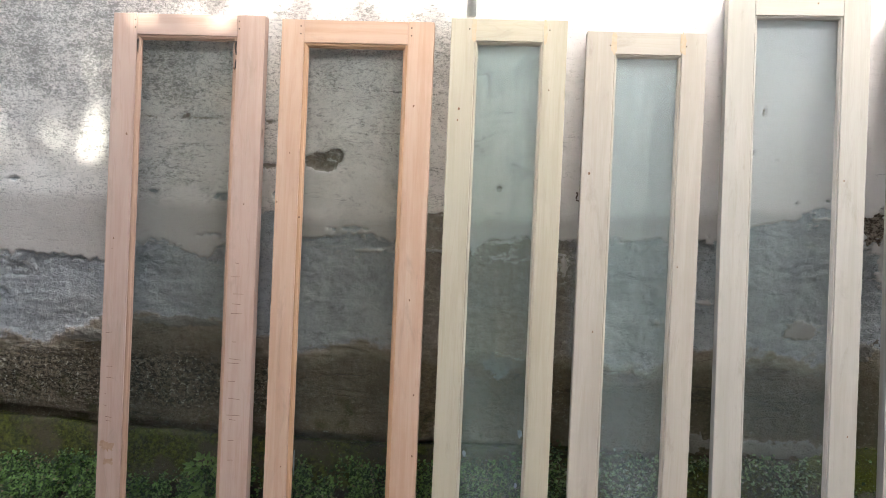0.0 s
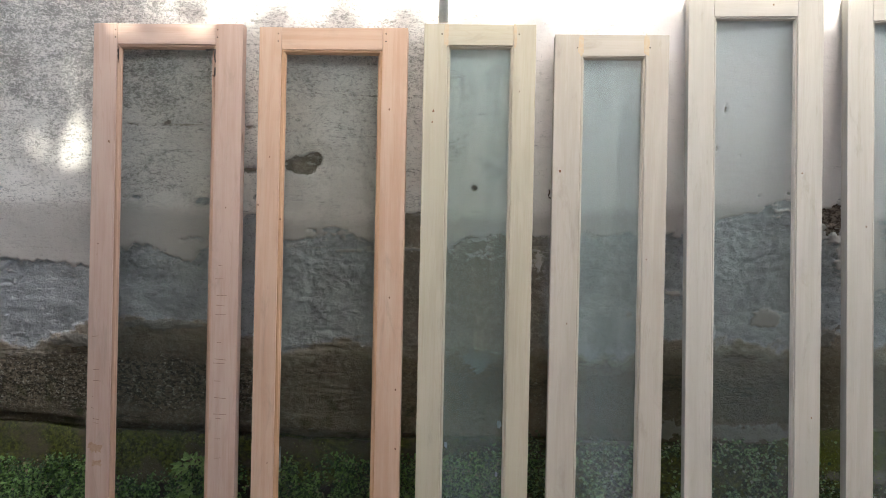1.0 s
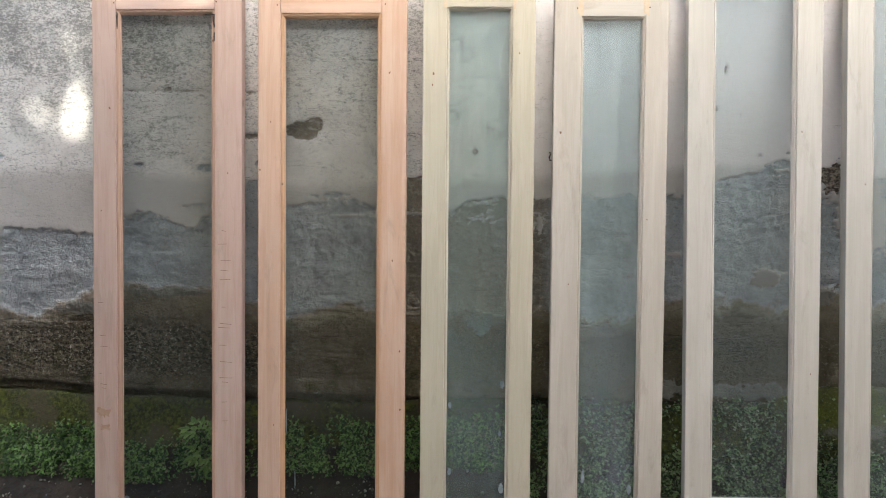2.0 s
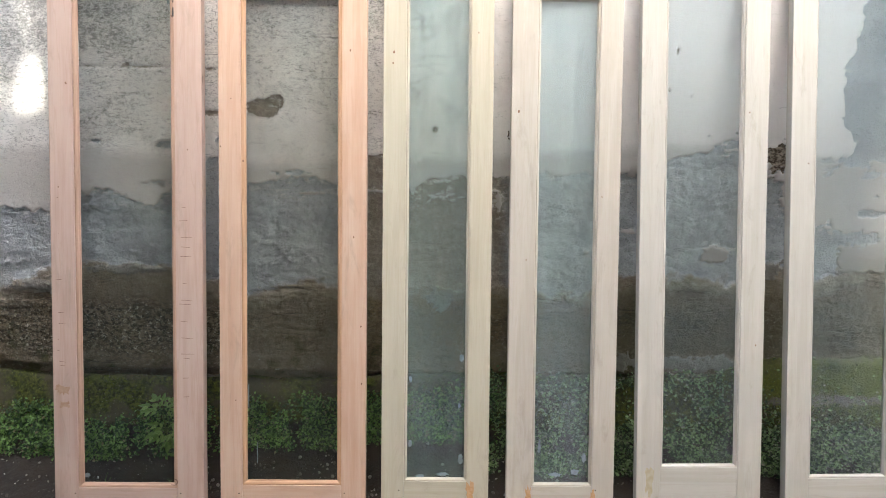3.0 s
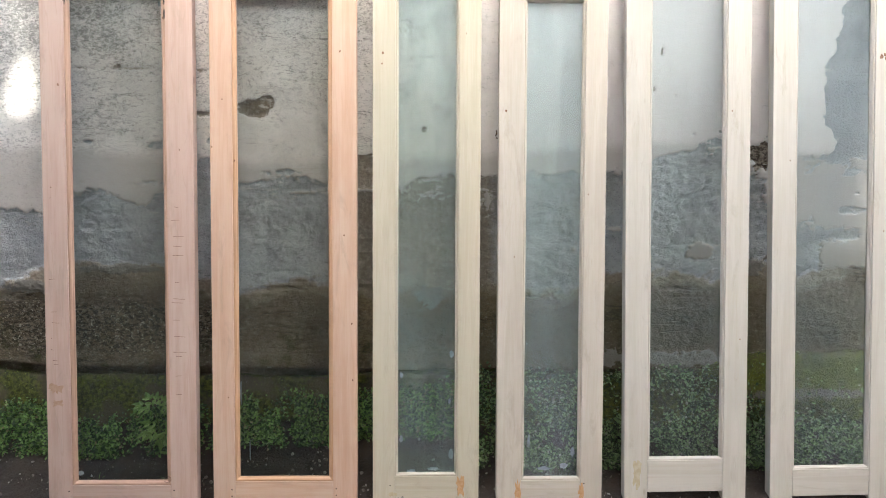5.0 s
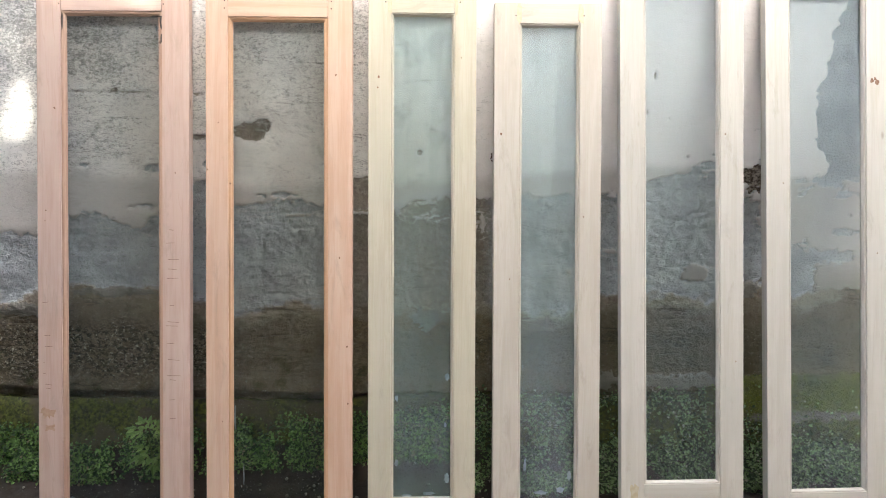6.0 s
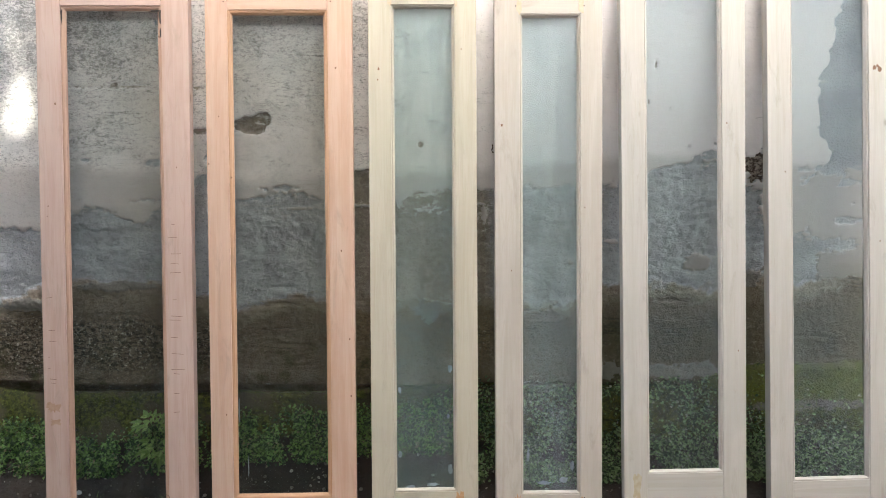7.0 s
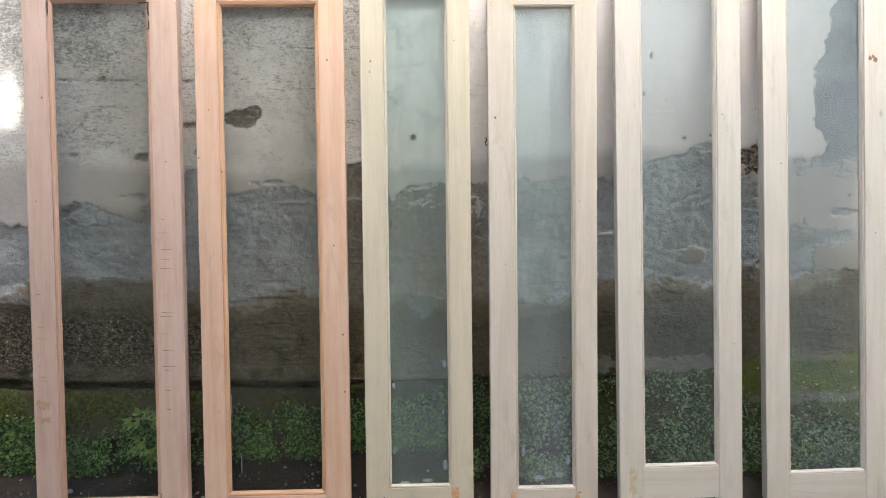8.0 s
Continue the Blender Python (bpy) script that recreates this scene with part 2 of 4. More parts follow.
    bcol = n_mix(nt, n_math(nt, "MULTIPLY", n_step(nt, n_noise(nt, p, 9, 5, 0.7), 0.50, 0.66), n_math(nt, "MULTIPLY", low, 0.6)), bcol, (0.040, 0.054, 0.014))
    # mottled darker brown towards the bottom, mostly on the right half
    dark_low = n_math(nt, "MULTIPLY", n_attr(nt, "dark_low"), n_step(nt, n_noise(nt, p, 12, 5, 0.7), 0.30, 0.62, 0.45, 1.0))
    bcol = n_mix(nt, dark_low, bcol, n_mix(nt, n_step(nt, bspeck, 0.4, 0.62), (0.058, 0.054, 0.030), (0.13, 0.118, 0.072)))
    crust = n_math(nt, "MULTIPLY", n_step(nt, n_noise(nt, n_coord(nt, (26, 26, 40)), 1.0, 6, 0.75), 0.60, 0.66), n_step(nt, n_noise(nt, p, 6, 3), 0.5, 0.62))
    bcol = n_mix(nt, n_math(nt, "MULTIPLY", crust, low), bcol, (0.33, 0.33, 0.29))
    brick = n_step(nt, n_math(nt, "ADD", n_attr(nt, "brick"), edge), -0.05, 0.1)
    vein = n_noise(nt, n_coord(nt, (1.8, 1.8, 6.5)), 1.0, 4, 0.5, 0.4)
    crack = n_step(nt, n_math(nt, "ABSOLUTE", n_math(nt, "SUBTRACT", vein, 0.47)), 0.002, 0.008, 1.0, 0.0)
    crack = n_math(nt, "MULTIPLY", crack, n_step(nt, n_noise(nt, p, 4, 3), 0.42, 0.58))
    under = n_mix(nt, grey, bcol, gcol)
    # the broken lip between the two
    lip = n_math(nt, "ABSOLUTE", n_math(nt, "ADD", n_attr(nt, "render"), n_math(nt, "ADD", 0.10, n_math(nt, "MULTIPLY", edge, 0.45))))
    lip = n_math(nt, "MULTIPLY", n_step(nt, lip, 0.01, 0.085, 0.7, 0.0), n_step(nt, n_noise(nt, p, 7.5, 3), 0.44, 0.56))
    under = n_mix(nt, lip, under, (0.40, 0.38, 0.33))
    under = n_mix(nt, n_math(nt, "MULTIPLY", crack, n_step(nt, grey, 0.0, 1.0, 0.45, 0.08)), under, (0.04, 0.037, 0.032))
    under = n_mix(nt, n_step(nt, n_math(nt, "ADD", n_attr(nt, "cement"), edge), -0.06, 0.1), under, n_mix(nt, r1, (0.25, 0.235, 0.205), (0.18, 0.165, 0.14)))
    under = n_mix(nt, brick, under, n_mix(nt, n_step(nt, bspeck, 0.42, 0.58), (0.085, 0.064, 0.048), (0.36, 0.30, 0.25)))
    col = n_mix(nt, coat, under, white)
    h_under = n_math(nt, "SUBTRACT", n_math(nt, "ADD", n_math(nt, "MULTIPLY", pebble, 1.3), n_math(nt, "MULTIPLY", bspeck, 0.6)), n_math(nt, "ADD", n_math(nt, "MULTIPLY", crack, 0.4), n_math(nt, "MULTIPLY", pits, 1.5)))
    h_under = n_math(nt, "SUBTRACT", h_under, 0.40)
    h_coat = n_math(nt, "ADD", n_math(nt, "MULTIPLY", dirty, -0.12), n_math(nt, "MULTIPLY", n_noise(nt, p, 90, 4), 0.16))
    hm = nt.nodes.new("ShaderNodeMix")
    hm.data_type = "FLOAT"
    put(nt, hm.inputs[0], coat)
    put(nt, hm.inputs[2], h_under)
    put(nt, hm.inputs[3], h_coat)
    return finish(m, nt, col, 0.9, hm.outputs[0], 0.9, 0.006, spec=0.2)


def ground_material():
    """Damp dark soil, moss on the bank, a bare cement lip."""
    m, nt = begin("soil_and_moss")
    p = n_coord(nt)
    s1, s2 = n_noise(nt, p, 9, 6, 0.65), n_noise(nt, p, 85, 5, 0.7)
    soil = n_mix(nt, n_step(nt, s1, 0.35, 0.7), (0.022, 0.017, 0.013), (0.050, 0.039, 0.030))
    soil = n_mix(nt, n_step(nt, s2, 0.60, 0.74, 0.0, 0.5), soil, (0.11, 0.095, 0.078))
    far = n_step(nt, n_axis(nt, 1), -0.62, -0.46, 1.0, 0.0)
    soil = n_mix(nt, n_math(nt, "MULTIPLY", far, n_step(nt, s1, 0.3, 0.6, 0.3, 0.8)), soil, (0.050, 0.044, 0.039))
    moss = n_mix(nt, n_step(nt, n_noise(nt, p, 60, 4, 0.7), 0.35, 0.7), (0.020, 0.024, 0.006), (0.102, 0.115, 0.018))
    moss = n_mix(nt, n_step(nt, n_noise(nt, p, 6, 5, 0.65), 0.44, 0.60, 0.0, 0.9), moss, (0.072, 0.058, 0.037))
    lush = n_math(nt, "MULTIPLY", n_step(nt, n_axis(nt, 0), 1.25, 1.45), n_step(nt, n_axis(nt, 2), 0.29, 0.33))
    moss = n_mix(nt, n_math(nt, "MULTIPLY", lush, n_math(nt, "MULTIPLY", n_step(nt, s2, 0.35, 0.65, 0.35, 1.0), n_step(nt, s1, 0.36, 0.58, 0.15, 0.9))), moss, (0.105, 0.122, 0.016))
    fac = n_step(nt, n_math(nt, "ADD", n_attr(nt, "moss"), n_math(nt, "MULTIPLY", n_math(nt, "SUBTRACT", s1, 0.5), 1.2)), -0.1, 0.15)
    col = n_mix(nt, fac, soil, moss)
    col = n_mix(nt, n_step(nt, n_math(nt, "ADD", n_attr(nt, "lip"), n_math(nt, "MULTIPLY", n_math(nt, "SUBTRACT", s2, 0.5), 1.2)), 0.0, 0.25), col, (0.15, 0.135, 0.115))
    return finish(m, nt, col, n_step(nt, s1, 0.4, 0.7, 0.6, 0.95), n_math(nt, "ADD", s2, n_math(nt, "MULTIPLY", s1, 0.6)), 0.9, 0.012, spec=0.3)


def glass_material(name, film, tint, streak, through_tint, ior):
    """Window glass under a film of planing dust and painted bluish sky veil; film is the share of light that the film
    stops.
    """
    m, nt = begin(name)
    clear = nt.nodes.new("ShaderNodeBsdfTransparent")
    put(nt, clear.inputs["Color"], through_tint)
    gloss = nt.nodes.new("ShaderNodeBsdfGlossy")
    gloss.inputs["Roughness"].default_value = 0.04 if film < 0.03 else 0.30
    fres = nt.nodes.new("ShaderNodeFresnel")
    fres.inputs["IOR"].default_value = ior
    pane = nt.nodes.new("ShaderNodeMixShader")
    put(nt, pane.inputs[0], fres.outputs[0])
    nt.links.new(clear.outputs[0], pane.inputs[1])
    nt.links.new(gloss.outputs[0], pane.inputs[2])
    d = nt.nodes.new("ShaderNodeBsdfDiffuse")
    put(nt, d.inputs["Color"], tint)
    v = n_coord(nt, (13, 13, 1.1), 9.0)
    a = n_noise(nt, v, 1.0, 6, 0.65, 0.5)
    spots = n_noise(nt, n_coord(nt, (30, 30, 22), 4.0), 1.0, 3, 0.6)
    base = 1 - math.sqrt(1 - film)
    f = n_step(nt, a, 0.25, 0.75, base * (1 - streak), base * (1 + streak))
    f = n_math(nt, "ADD", f, n_step(nt, spots, 0.68, 0.74, 0.0, base * 0.45))
    mx = nt.nodes.new("ShaderNodeMixShader")
    put(nt, mx.inputs[0], f)
    nt.links.new(pane.outputs[0], mx.inputs[1])
    nt.links.new(d.outputs[0], mx.inputs[2])
    out = nt.nodes.new("ShaderNodeOutputMaterial")
    nt.links.new(mx.outputs[0], out.inputs[0])
    return m


# ---- mesh building ----
def mesh_from(name, verts, faces, material):
    me = bpy.data.meshes.new(name)
    me.from_pydata(verts, [], faces)
    me.materials.append(material)
    me.update()
    return me


def part(name, bm, material, parent, label="", shade=False):
    me = bpy.data.meshes.new(name)
    bm.to_mesh(me)
    bm.free()
    me.materials.append(material)
    if shade:
        me.polygons.foreach_set("use_smooth", [True] * len(me.polygons))
    ob = new(name, me)
    ob.parent = parent
    if label:
        ob["label"] = label
    return ob


def bar(x0, x1, y0, y1, z0, z1, bevel=0.0):
    """A bar between two corners with rounded edges."""
    bm = bmesh.new()
    bmesh.ops.create_cube(bm, size=1)
    for v in bm.verts:
        v.co = Vector(((x0 + x1) / 2 + v.co.x * (x1 - x0), (y0 + y1) / 2 + v.co.y * (y1 - y0), (z0 + z1) / 2 + v.co.z * (z1 - z0)))
    if bevel:
        bmesh.ops.bevel(bm, geom=bm.edges[:], offset=bevel, segments=2, profile=0.6, affect="EDGES")
    return bm


def rod(a, b, r0, r1, sides=8):
    bm = bmesh.new()
    a, b = Vector(a), Vector(b)
    q = (b - a).to_track_quat("Z", "Y").to_matrix().to_4x4()
    bmesh.ops.create_cone(bm, cap_ends=True, segments=sides, radius1=r0, radius2=r1, depth=(b - a).length, matrix=Matrix.Translation((a + b) / 2) @ q)
    return bm


def smear(cx, cz, w, h, y, seed, n=22, rag=0.35, square=0.6):
    """A thin irregular patch of filler on a front face."""
    rnd = random.Random(seed)
    bm = bmesh.new()
    ring = []
    for k in range(n):
        a = 2 * math.pi * k / n
        c, s = math.cos(a), math.sin(a)
        r = 1 + rag * (rnd.random() - 0.5)
        sq = 1 / max(abs(c), abs(s)) ** square
        ring.append((cx + c * r * sq * w / 2, cz + s * r * sq * h / 2))
    front = [bm.verts.new((x, y - 0.0006, z)) for x, z in ring]
    back = [bm.verts.new((x, y + 0.0015, z)) for x, z in ring]
    bm.faces.new(front)
    for k in range(n):
        j = (k + 1) % n
        bm.faces.new((front[k], back[k], back[j], front[j]))
    return bm


# ---- the old wall ----
WALL = wall_material()
EDGE_X = (-3, -1.66, -1.55, -1.44, -1.30, -1.19, -1.11, -1.02, -0.97, -0.86, -0.81, -0.76, -0.71, -0.64, -0.53, -0.46, -0.30, -0.23, -0.17, -0.12, -0.06, 0.0, 0.06, 0.21, 0.33, 0.49, 0.70, 0.88, 1.0, 1.13, 1.28, 1.37, 1.40, 1.47, 1.53, 1.62, 1.70, 1.735, 1.9, 3)
EDGE_Z = (1.10, 1.065, 1.054, 1.035, 1.12, 1.15, 1.09, 1.075, 1.12, 1.16, 1.268, 1.268, 1.20, 1.16, 1.175, 1.191, 1.17, 1.20, 1.286, 1.287, 1.22, 1.135, 1.19, 1.203, 1.20, 1.21, 1.213, 1.218, 1.27, 1.309, 1.341, 1.33, 1.22, 1.20, 1.04, 1.0, 0.98, 0.825, 0.82, 0.85)
LOW_X = (-3, -1.7, -1.58, -1.47, -1.32, -0.97, -0.84, -0.67, -0.43, -0.30, 0.0, 0.35, 0.52, 0.72, 0.86, 1.04, 1.32, 1.45, 1.65, 1.89, 3)
LOW_Z = (0.70, 0.712, 0.766, 0.798, 0.832, 0.832, 0.79, 0.72, 0.769, 0.746, 0.748, 0.75, 0.704, 0.729, 0.80, 0.804, 0.782, 0.854, 0.784, 0.86, 0.85)
HOLES = ((-1.03, 1.606, 0.085, 0.0032), (-1.235, 1.606, 0.045, 0.0028), (-0.86, 1.331, 0.03, 0.012), (-0.575, 1.459, 0.062, 0.034), (-0.528, 1.482, 0.036, 0.028), (-0.772, 1.437, 0.035, 0.011), (-0.957, 1.316, 0.036, 0.014), (-1.224, 1.326, 0.018, 0.006),
         (-0.476, 1.210, 0.020, 0.010), (0.088, 1.383, 0.013, 0.011), (-1.087, 1.614, 0.016, 0.009), (-0.77, 1.60, 0.012, 0.006), (-1.78, 1.355, 0.022, 0.006),
         (0.235, 1.45, 0.010, 0.015), (-0.255, 1.665, 0.022, 0.008), (-0.75, 1.33, 0.010, 0.018),
         (1.006, 1.688, 0.005, 0.015), (0.985, 1.545, 0.004, 0.010), (1.155, 1.372, 0.006, 0.004), (1.262, 1.383, 0.008, 0.005), (1.07, 1.52, 0.004, 0.004))
BARE = ((1.83, 1.067, 0.050, 0.016), (1.845, 1.137, 0.012, 0.008), (1.77, 0.966, 0.13, 0.030), (1.66, 0.90, 0.06, 0.10))
FLECKS = ((1.70, 1.278, 0.07, 0.018), (1.81, 1.225, 0.025, 0.012), (1.64, 1.245, 0.02, 0.016), (1.25, 1.335, 0.03, 0.010), (1.08, 1.285, 0.03, 0.008), (-1.02, 1.165, 0.04, 0.006), (-0.45, 1.212, 0.05, 0.006))
ISLANDS = ((1.225, 0.90, 0.060, 0.034), (1.50, 1.145, 0.035, 0.075), (0.865, 0.987, 0.034, 0.008), (0.285, 1.146, 0.05, 0.007), (0.343, 1.105, 0.011, 0.032), (-0.15, 1.142, 0.05, 0.006), (1.02, 0.86, 0.02, 0.012), (-0.40, 1.13, 0.05, 0.008), (0.70, 0.90, 0.012, 0.008), (0.10, 1.12, 0.03, 0.006))
CEMENT = ((1.20, 0.425, 0.32, 0.035), (0.11, 0.70, 0.07, 0.045), (-1.15, 0.815, 0.22, 0.02), (-1.5, 0.74, 0.10, 0.03), (0.86, 0.43, 0.06, 0.035), (1.45, 0.83, 0.06, 0.04))

GOUGES = ((-1.538, 0.724, 0.036, 0.010), (-0.585, 0.722, 0.050, 0.009), (-0.495, 0.734, 0.060, 0.006), (-0.415, 0.760, 0.030, 0.006), (-0.50, 0.800, 0.045, 0.008), (-0.15, 0.742, 0.045, 0.006), (-0.44, 0.56, 0.13, 0.004), (1.12, 0.735, 0.05, 0.008))


def blob(x, z, spots, seed, rag=0.7):
    """Signed field of a set of ragged ovals, positive inside, about in metres."""
    best = np.full(x.shape, -9.0)
    wob = fbm(x * 0.8, z, 30, 4, seed) + 0.7 * fbm(x * 0.7, z, 95, 3, seed + 9)
    for cx, cz, rx, rz in spots:
        d = np.sqrt(((x - cx) / rx) ** 2 + ((z - cz) / rz) ** 2)
        best = np.maximum(best, (1 - d + rag * wob) * min(rx, rz))
    return best


def wall_fields(x, z):
    rag = 0.024 * fbm(x, z, 11, 4, 3) + 0.034 * fbm(x * 0.7, z, 38, 5, 8)
    coat = z - np.interp(x, EDGE_X, EDGE_Z) + rag
    flakes = 0.048 * fbm(x * 0.5, z, 44, 5, 9) - 0.016 - 0.22 * np.abs(coat)
    coat = np.maximum(coat, np.where(coat < 0, flakes, coat))
    coat = np.minimum(coat, -blob(x, z, HOLES, 21, 0.3))
    left = np.interp(z, (1.26, 1.30, 1.41, 1.50, 1.556, 1.65, 1.74, 1.93, 2.4), (1.90, 1.747, 1.689, 1.668, 1.657, 1.668, 1.686, 1.722, 1.80))
    coat = np.minimum(coat, np.maximum(left - x, 1.275 - z) + 0.8 * rag)
    brick = blob(x, z, ((1.437, 1.285, 0.050, 0.052),), 33, 0.9)
    coat = np.minimum(coat, -brick)
    coat = np.minimum(coat, -blob(x, z, FLECKS, 35, 2.0))
    coat = np.minimum(coat, -blob(x, z, BARE, 36, 0.9))
    coat = np.maximum(coat, blob(x, z, ISLANDS, 27))
    render = z - np.interp(x, LOW_X, LOW_Z) + 1.2 * rag
    tide = np.interp(x, (-3, -1.3, -0.6, 0.2, 1.0, 1.6, 3), (1.31, 1.30, 1.245, 1.275, 1.34, 1.30, 1.3)) + 0.012 * fbm(x, z, 6, 4, 14) - z
    cement = blob(x, z, CEMENT, 39)
    return coat, render, brick, tide, cement


def old_wall():
    xs = np.r_[np.linspace(-6, -2.2, 20), np.arange(-2.15, 2.15, 0.006), np.linspace(2.2, 6, 20)]
    zs = np.r_[np.arange(0.24, 2.32, 0.006), np.linspace(2.34, 3.1, 14)]
    x, z = np.meshgrid(xs, zs)
    coat, render, brick, tide, cement = wall_fields(x, z)
    c = smooth(-0.004, 0.004, coat)
    g = smooth(-0.015, 0.02, render)
    soft = 0.0025 * fbm(x, z, 3, 3, 51) + 0.0006 * fbm(x * 0.4, z, 70, 3, 52)
    rough = (0.0052 + 0.0030 * smooth(-1.40, -1.25, x)) * fbm(x * 0.8, z, 52, 4, 61) + 0.004 * fbm(x * 0.45, z, 18, 3, 63)
    damp = 0.007 * fbm(x * 0.8, z, 9, 4, 71) + 0.005 * fbm(x, z, 60, 3, 73) - 0.005
    seam = fbm(x * 0.22, z, 7.0, 4, 53) + 0.35 * fbm(x, z, 16, 3, 54)
    groove = np.exp(-(seam / 0.035) ** 2) * smooth(-0.05, 0.15, fbm(x, z, 2.6, 3, 55))
    rough = rough + 0.007 * groove - 0.006 * smooth(0.02, -0.02, seam) * smooth(0, 0.2, fbm(x, z, 3.1, 3, 56))
    rough = rough * (1 - 0.75 * smooth(1.60, 1.66, x) * smooth(1.20, 1.28, z))
    ledge = fbm(x * 0.15, z, 6.0, 4, 57)
    damp = damp + 0.004 * np.exp(-((ledge - 0.08) / 0.03) ** 2) - 0.004 * smooth(-0.01, 0.01, ledge)
    cut = smooth(0.0, 0.010, blob(x, z, HOLES, 21, 0.3)) * 0.007
    y = c * (-0.003 + soft) + (1 - c) * (g * (0.007 + rough + cut) + (1 - g) * (0.004 + damp))
    y = y + smooth(-0.003, 0.01, brick) * (0.005 + 0.004 * fbm(x, z, 30, 3, 77)) - smooth(-0.006, 0.01, cement) * (1 - c) * 0.008
    y = y + (1 - c) * smooth(-0.002, 0.005, blob(x, z, GOUGES, 45, 0.5)) * 0.016
    y = y - (1 - c) * np.exp(-((render + 0.006) / 0.007) ** 2) * 0.003 * smooth(-0.1, 0.2, fbm(x, z, 8, 3, 58))
    y = y * (1 - 0.7 * smooth(1.52, 1.60, x) * smooth(0.80, 0.86, z))
    foot = np.interp(x, (-3, -1.74, -1.5, -1.0, -0.3, 3), (0.44, 0.418, 0.400, 0.390, 0.378, 0.385)) + 0.010 * fbm(x, z * 0, 3, 4, 81)
    y = y + smooth(0.0, -0.03, z - foot) * 0.07
    rows, cols = x.shape
    n = rows * cols
    idx = np.arange(n).reshape(rows, cols)
    quads = np.stack([idx[:-1, :-1], idx[:-1, 1:], idx[1:, 1:], idx[1:, :-1]], -1).reshape(-1, 4).tolist()
    verts = np.stack([x, y, z], -1).reshape(-1, 3).tolist()
    b = [(-6, 0.22, 0.24), (6, 0.22, 0.24), (6, 0.22, 3.1), (-6, 0.22, 3.1)]
    verts += b
    quads += [(n + 1, n, n + 3, n + 2)]
    top = idx[-1].tolist()
    quads += [tuple(top + [n + 2, n + 3]), tuple(idx[:, 0].tolist()[::-1] + [n, n + 3][:0] + [n, n + 3]), tuple(idx[:, -1].tolist() + [n + 2, n + 1])]
    me = mesh_from("wall_north", verts, quads, WALL)
    dirt = np.interp(x, (-3, -1.4, -0.75, -0.12, 0.0, 0.25, 0.6, 3), (0.29, 0.29, 0.185, 0.215, 0.10, 0.06, 0.03, 0.02)) * np.interp(z, (1.2, 1.4, 1.6, 1.85, 2.2), (0.55, 0.62, 0.8, 1.0, 1.0))
    lichen = np.interp(x, (-3, -1.0, -0.80, -0.62, -0.1, 0.0, 0.9, 1.4, 3), (1, 1, 0.95, 0.22, 0.18, 0.5, 0.5, 0.6, 0.6)) * smooth(0.72, 0.62, z + 0.05 * fbm(x, z, 5, 4, 83)) * (0.35 + 0.65 * smooth(0.42, 0.52, z + 0.06 * fbm(x, z, 6, 4, 84)))
    rust = np.interp(x, (-3, -0.95, -0.35, -0.2, 0.33, 0.42, 0.80, 0.95, 1.3, 1.42, 1.6, 3), (0.0, 0.0, 0.12, 0.95, 0.95, 0.15, 0.30, 0.0, 0.0, 0.30, 0.0, 0.0)) + 0.2 * fbm(x, z, 5, 3, 85) + 0.8 * smooth(1.32, 1.42, z) * smooth(1.5, 1.3, x)
    dark_low = np.interp(x, (-3, -0.1, 0.0, 0.75, 0.9, 1.4, 1.6, 3), (0, 0.1, 0.5, 0.5, 0.85, 0.6, 0.6, 0.6)) * smooth(0.80, 0.62, z + 0.06 * fbm(x, z, 4, 4, 87))
    for name, field in (("dark_low", dark_low), ("lichen", lichen), ("rust", rust), ("coat", coat / 0.02), ("render", render / 0.05), ("brick", brick / 0.03), ("tide", tide / 0.06), ("dirt", dirt), ("cement", cement / 0.04)):
        at = me.attributes.new(name, "FLOAT", "POINT")
        at.data.foreach_set("value", np.r_[np.clip(field, -1.5, 1.5).ravel(), np.zeros(4)].astype(np.float32))
    me.polygons.foreach_set("use_smooth", [True] * len(me.polygons))
    tagged(new("wall_north", me), "old limewashed wall peeling to grey render and damp cement", "wall", kind="structure")


old_wall()


# ---- ground: yard soil that climbs a mossy bank to the wall's foot ----
def ground_height(x, y):
    lift = 0.022 * smooth(-0.35, 0.0, x)
    top = np.interp(x, (-3, -1.74, -1.5, -1.0, -0.3, 1.22, 1.42, 3), (0.425, 0.402, 0.386, 0.375, 0.362, 0.372, 0.45, 0.455)) + 0.015 * fbm(x, y * 0, 2.5, 3, 91)
    yy = y + 0.02 * fbm(x, y, 4, 3, 93)
    base = np.interp(yy, (-0.46, -0.30, -0.20, -0.13), (0.0, 0.03, 0.075, 0.15))
    prof = np.interp(yy, (-0.13, -0.085, -0.05, -0.028, -0.012, 0.06), (0.0, 0.36, 0.72, 0.96, 0.88, 0.80))
    z = np.where(yy > -0.13, 0.15 + (top - 0.15) * prof, base)
    step = smooth(1.15, 1.45, x) * np.exp(-((yy + 0.10) / 0.03) ** 2) * 0.035
    bump = 0.010 * fbm(x, y, 14, 4, 95) + 0.005 * fbm(x, y, 55, 3, 97)
    near = smooth(-0.60, -0.42, y)
    return lift * smooth(-1.2, -0.4, y) + z + step + bump * (0.25 + 0.75 * near)


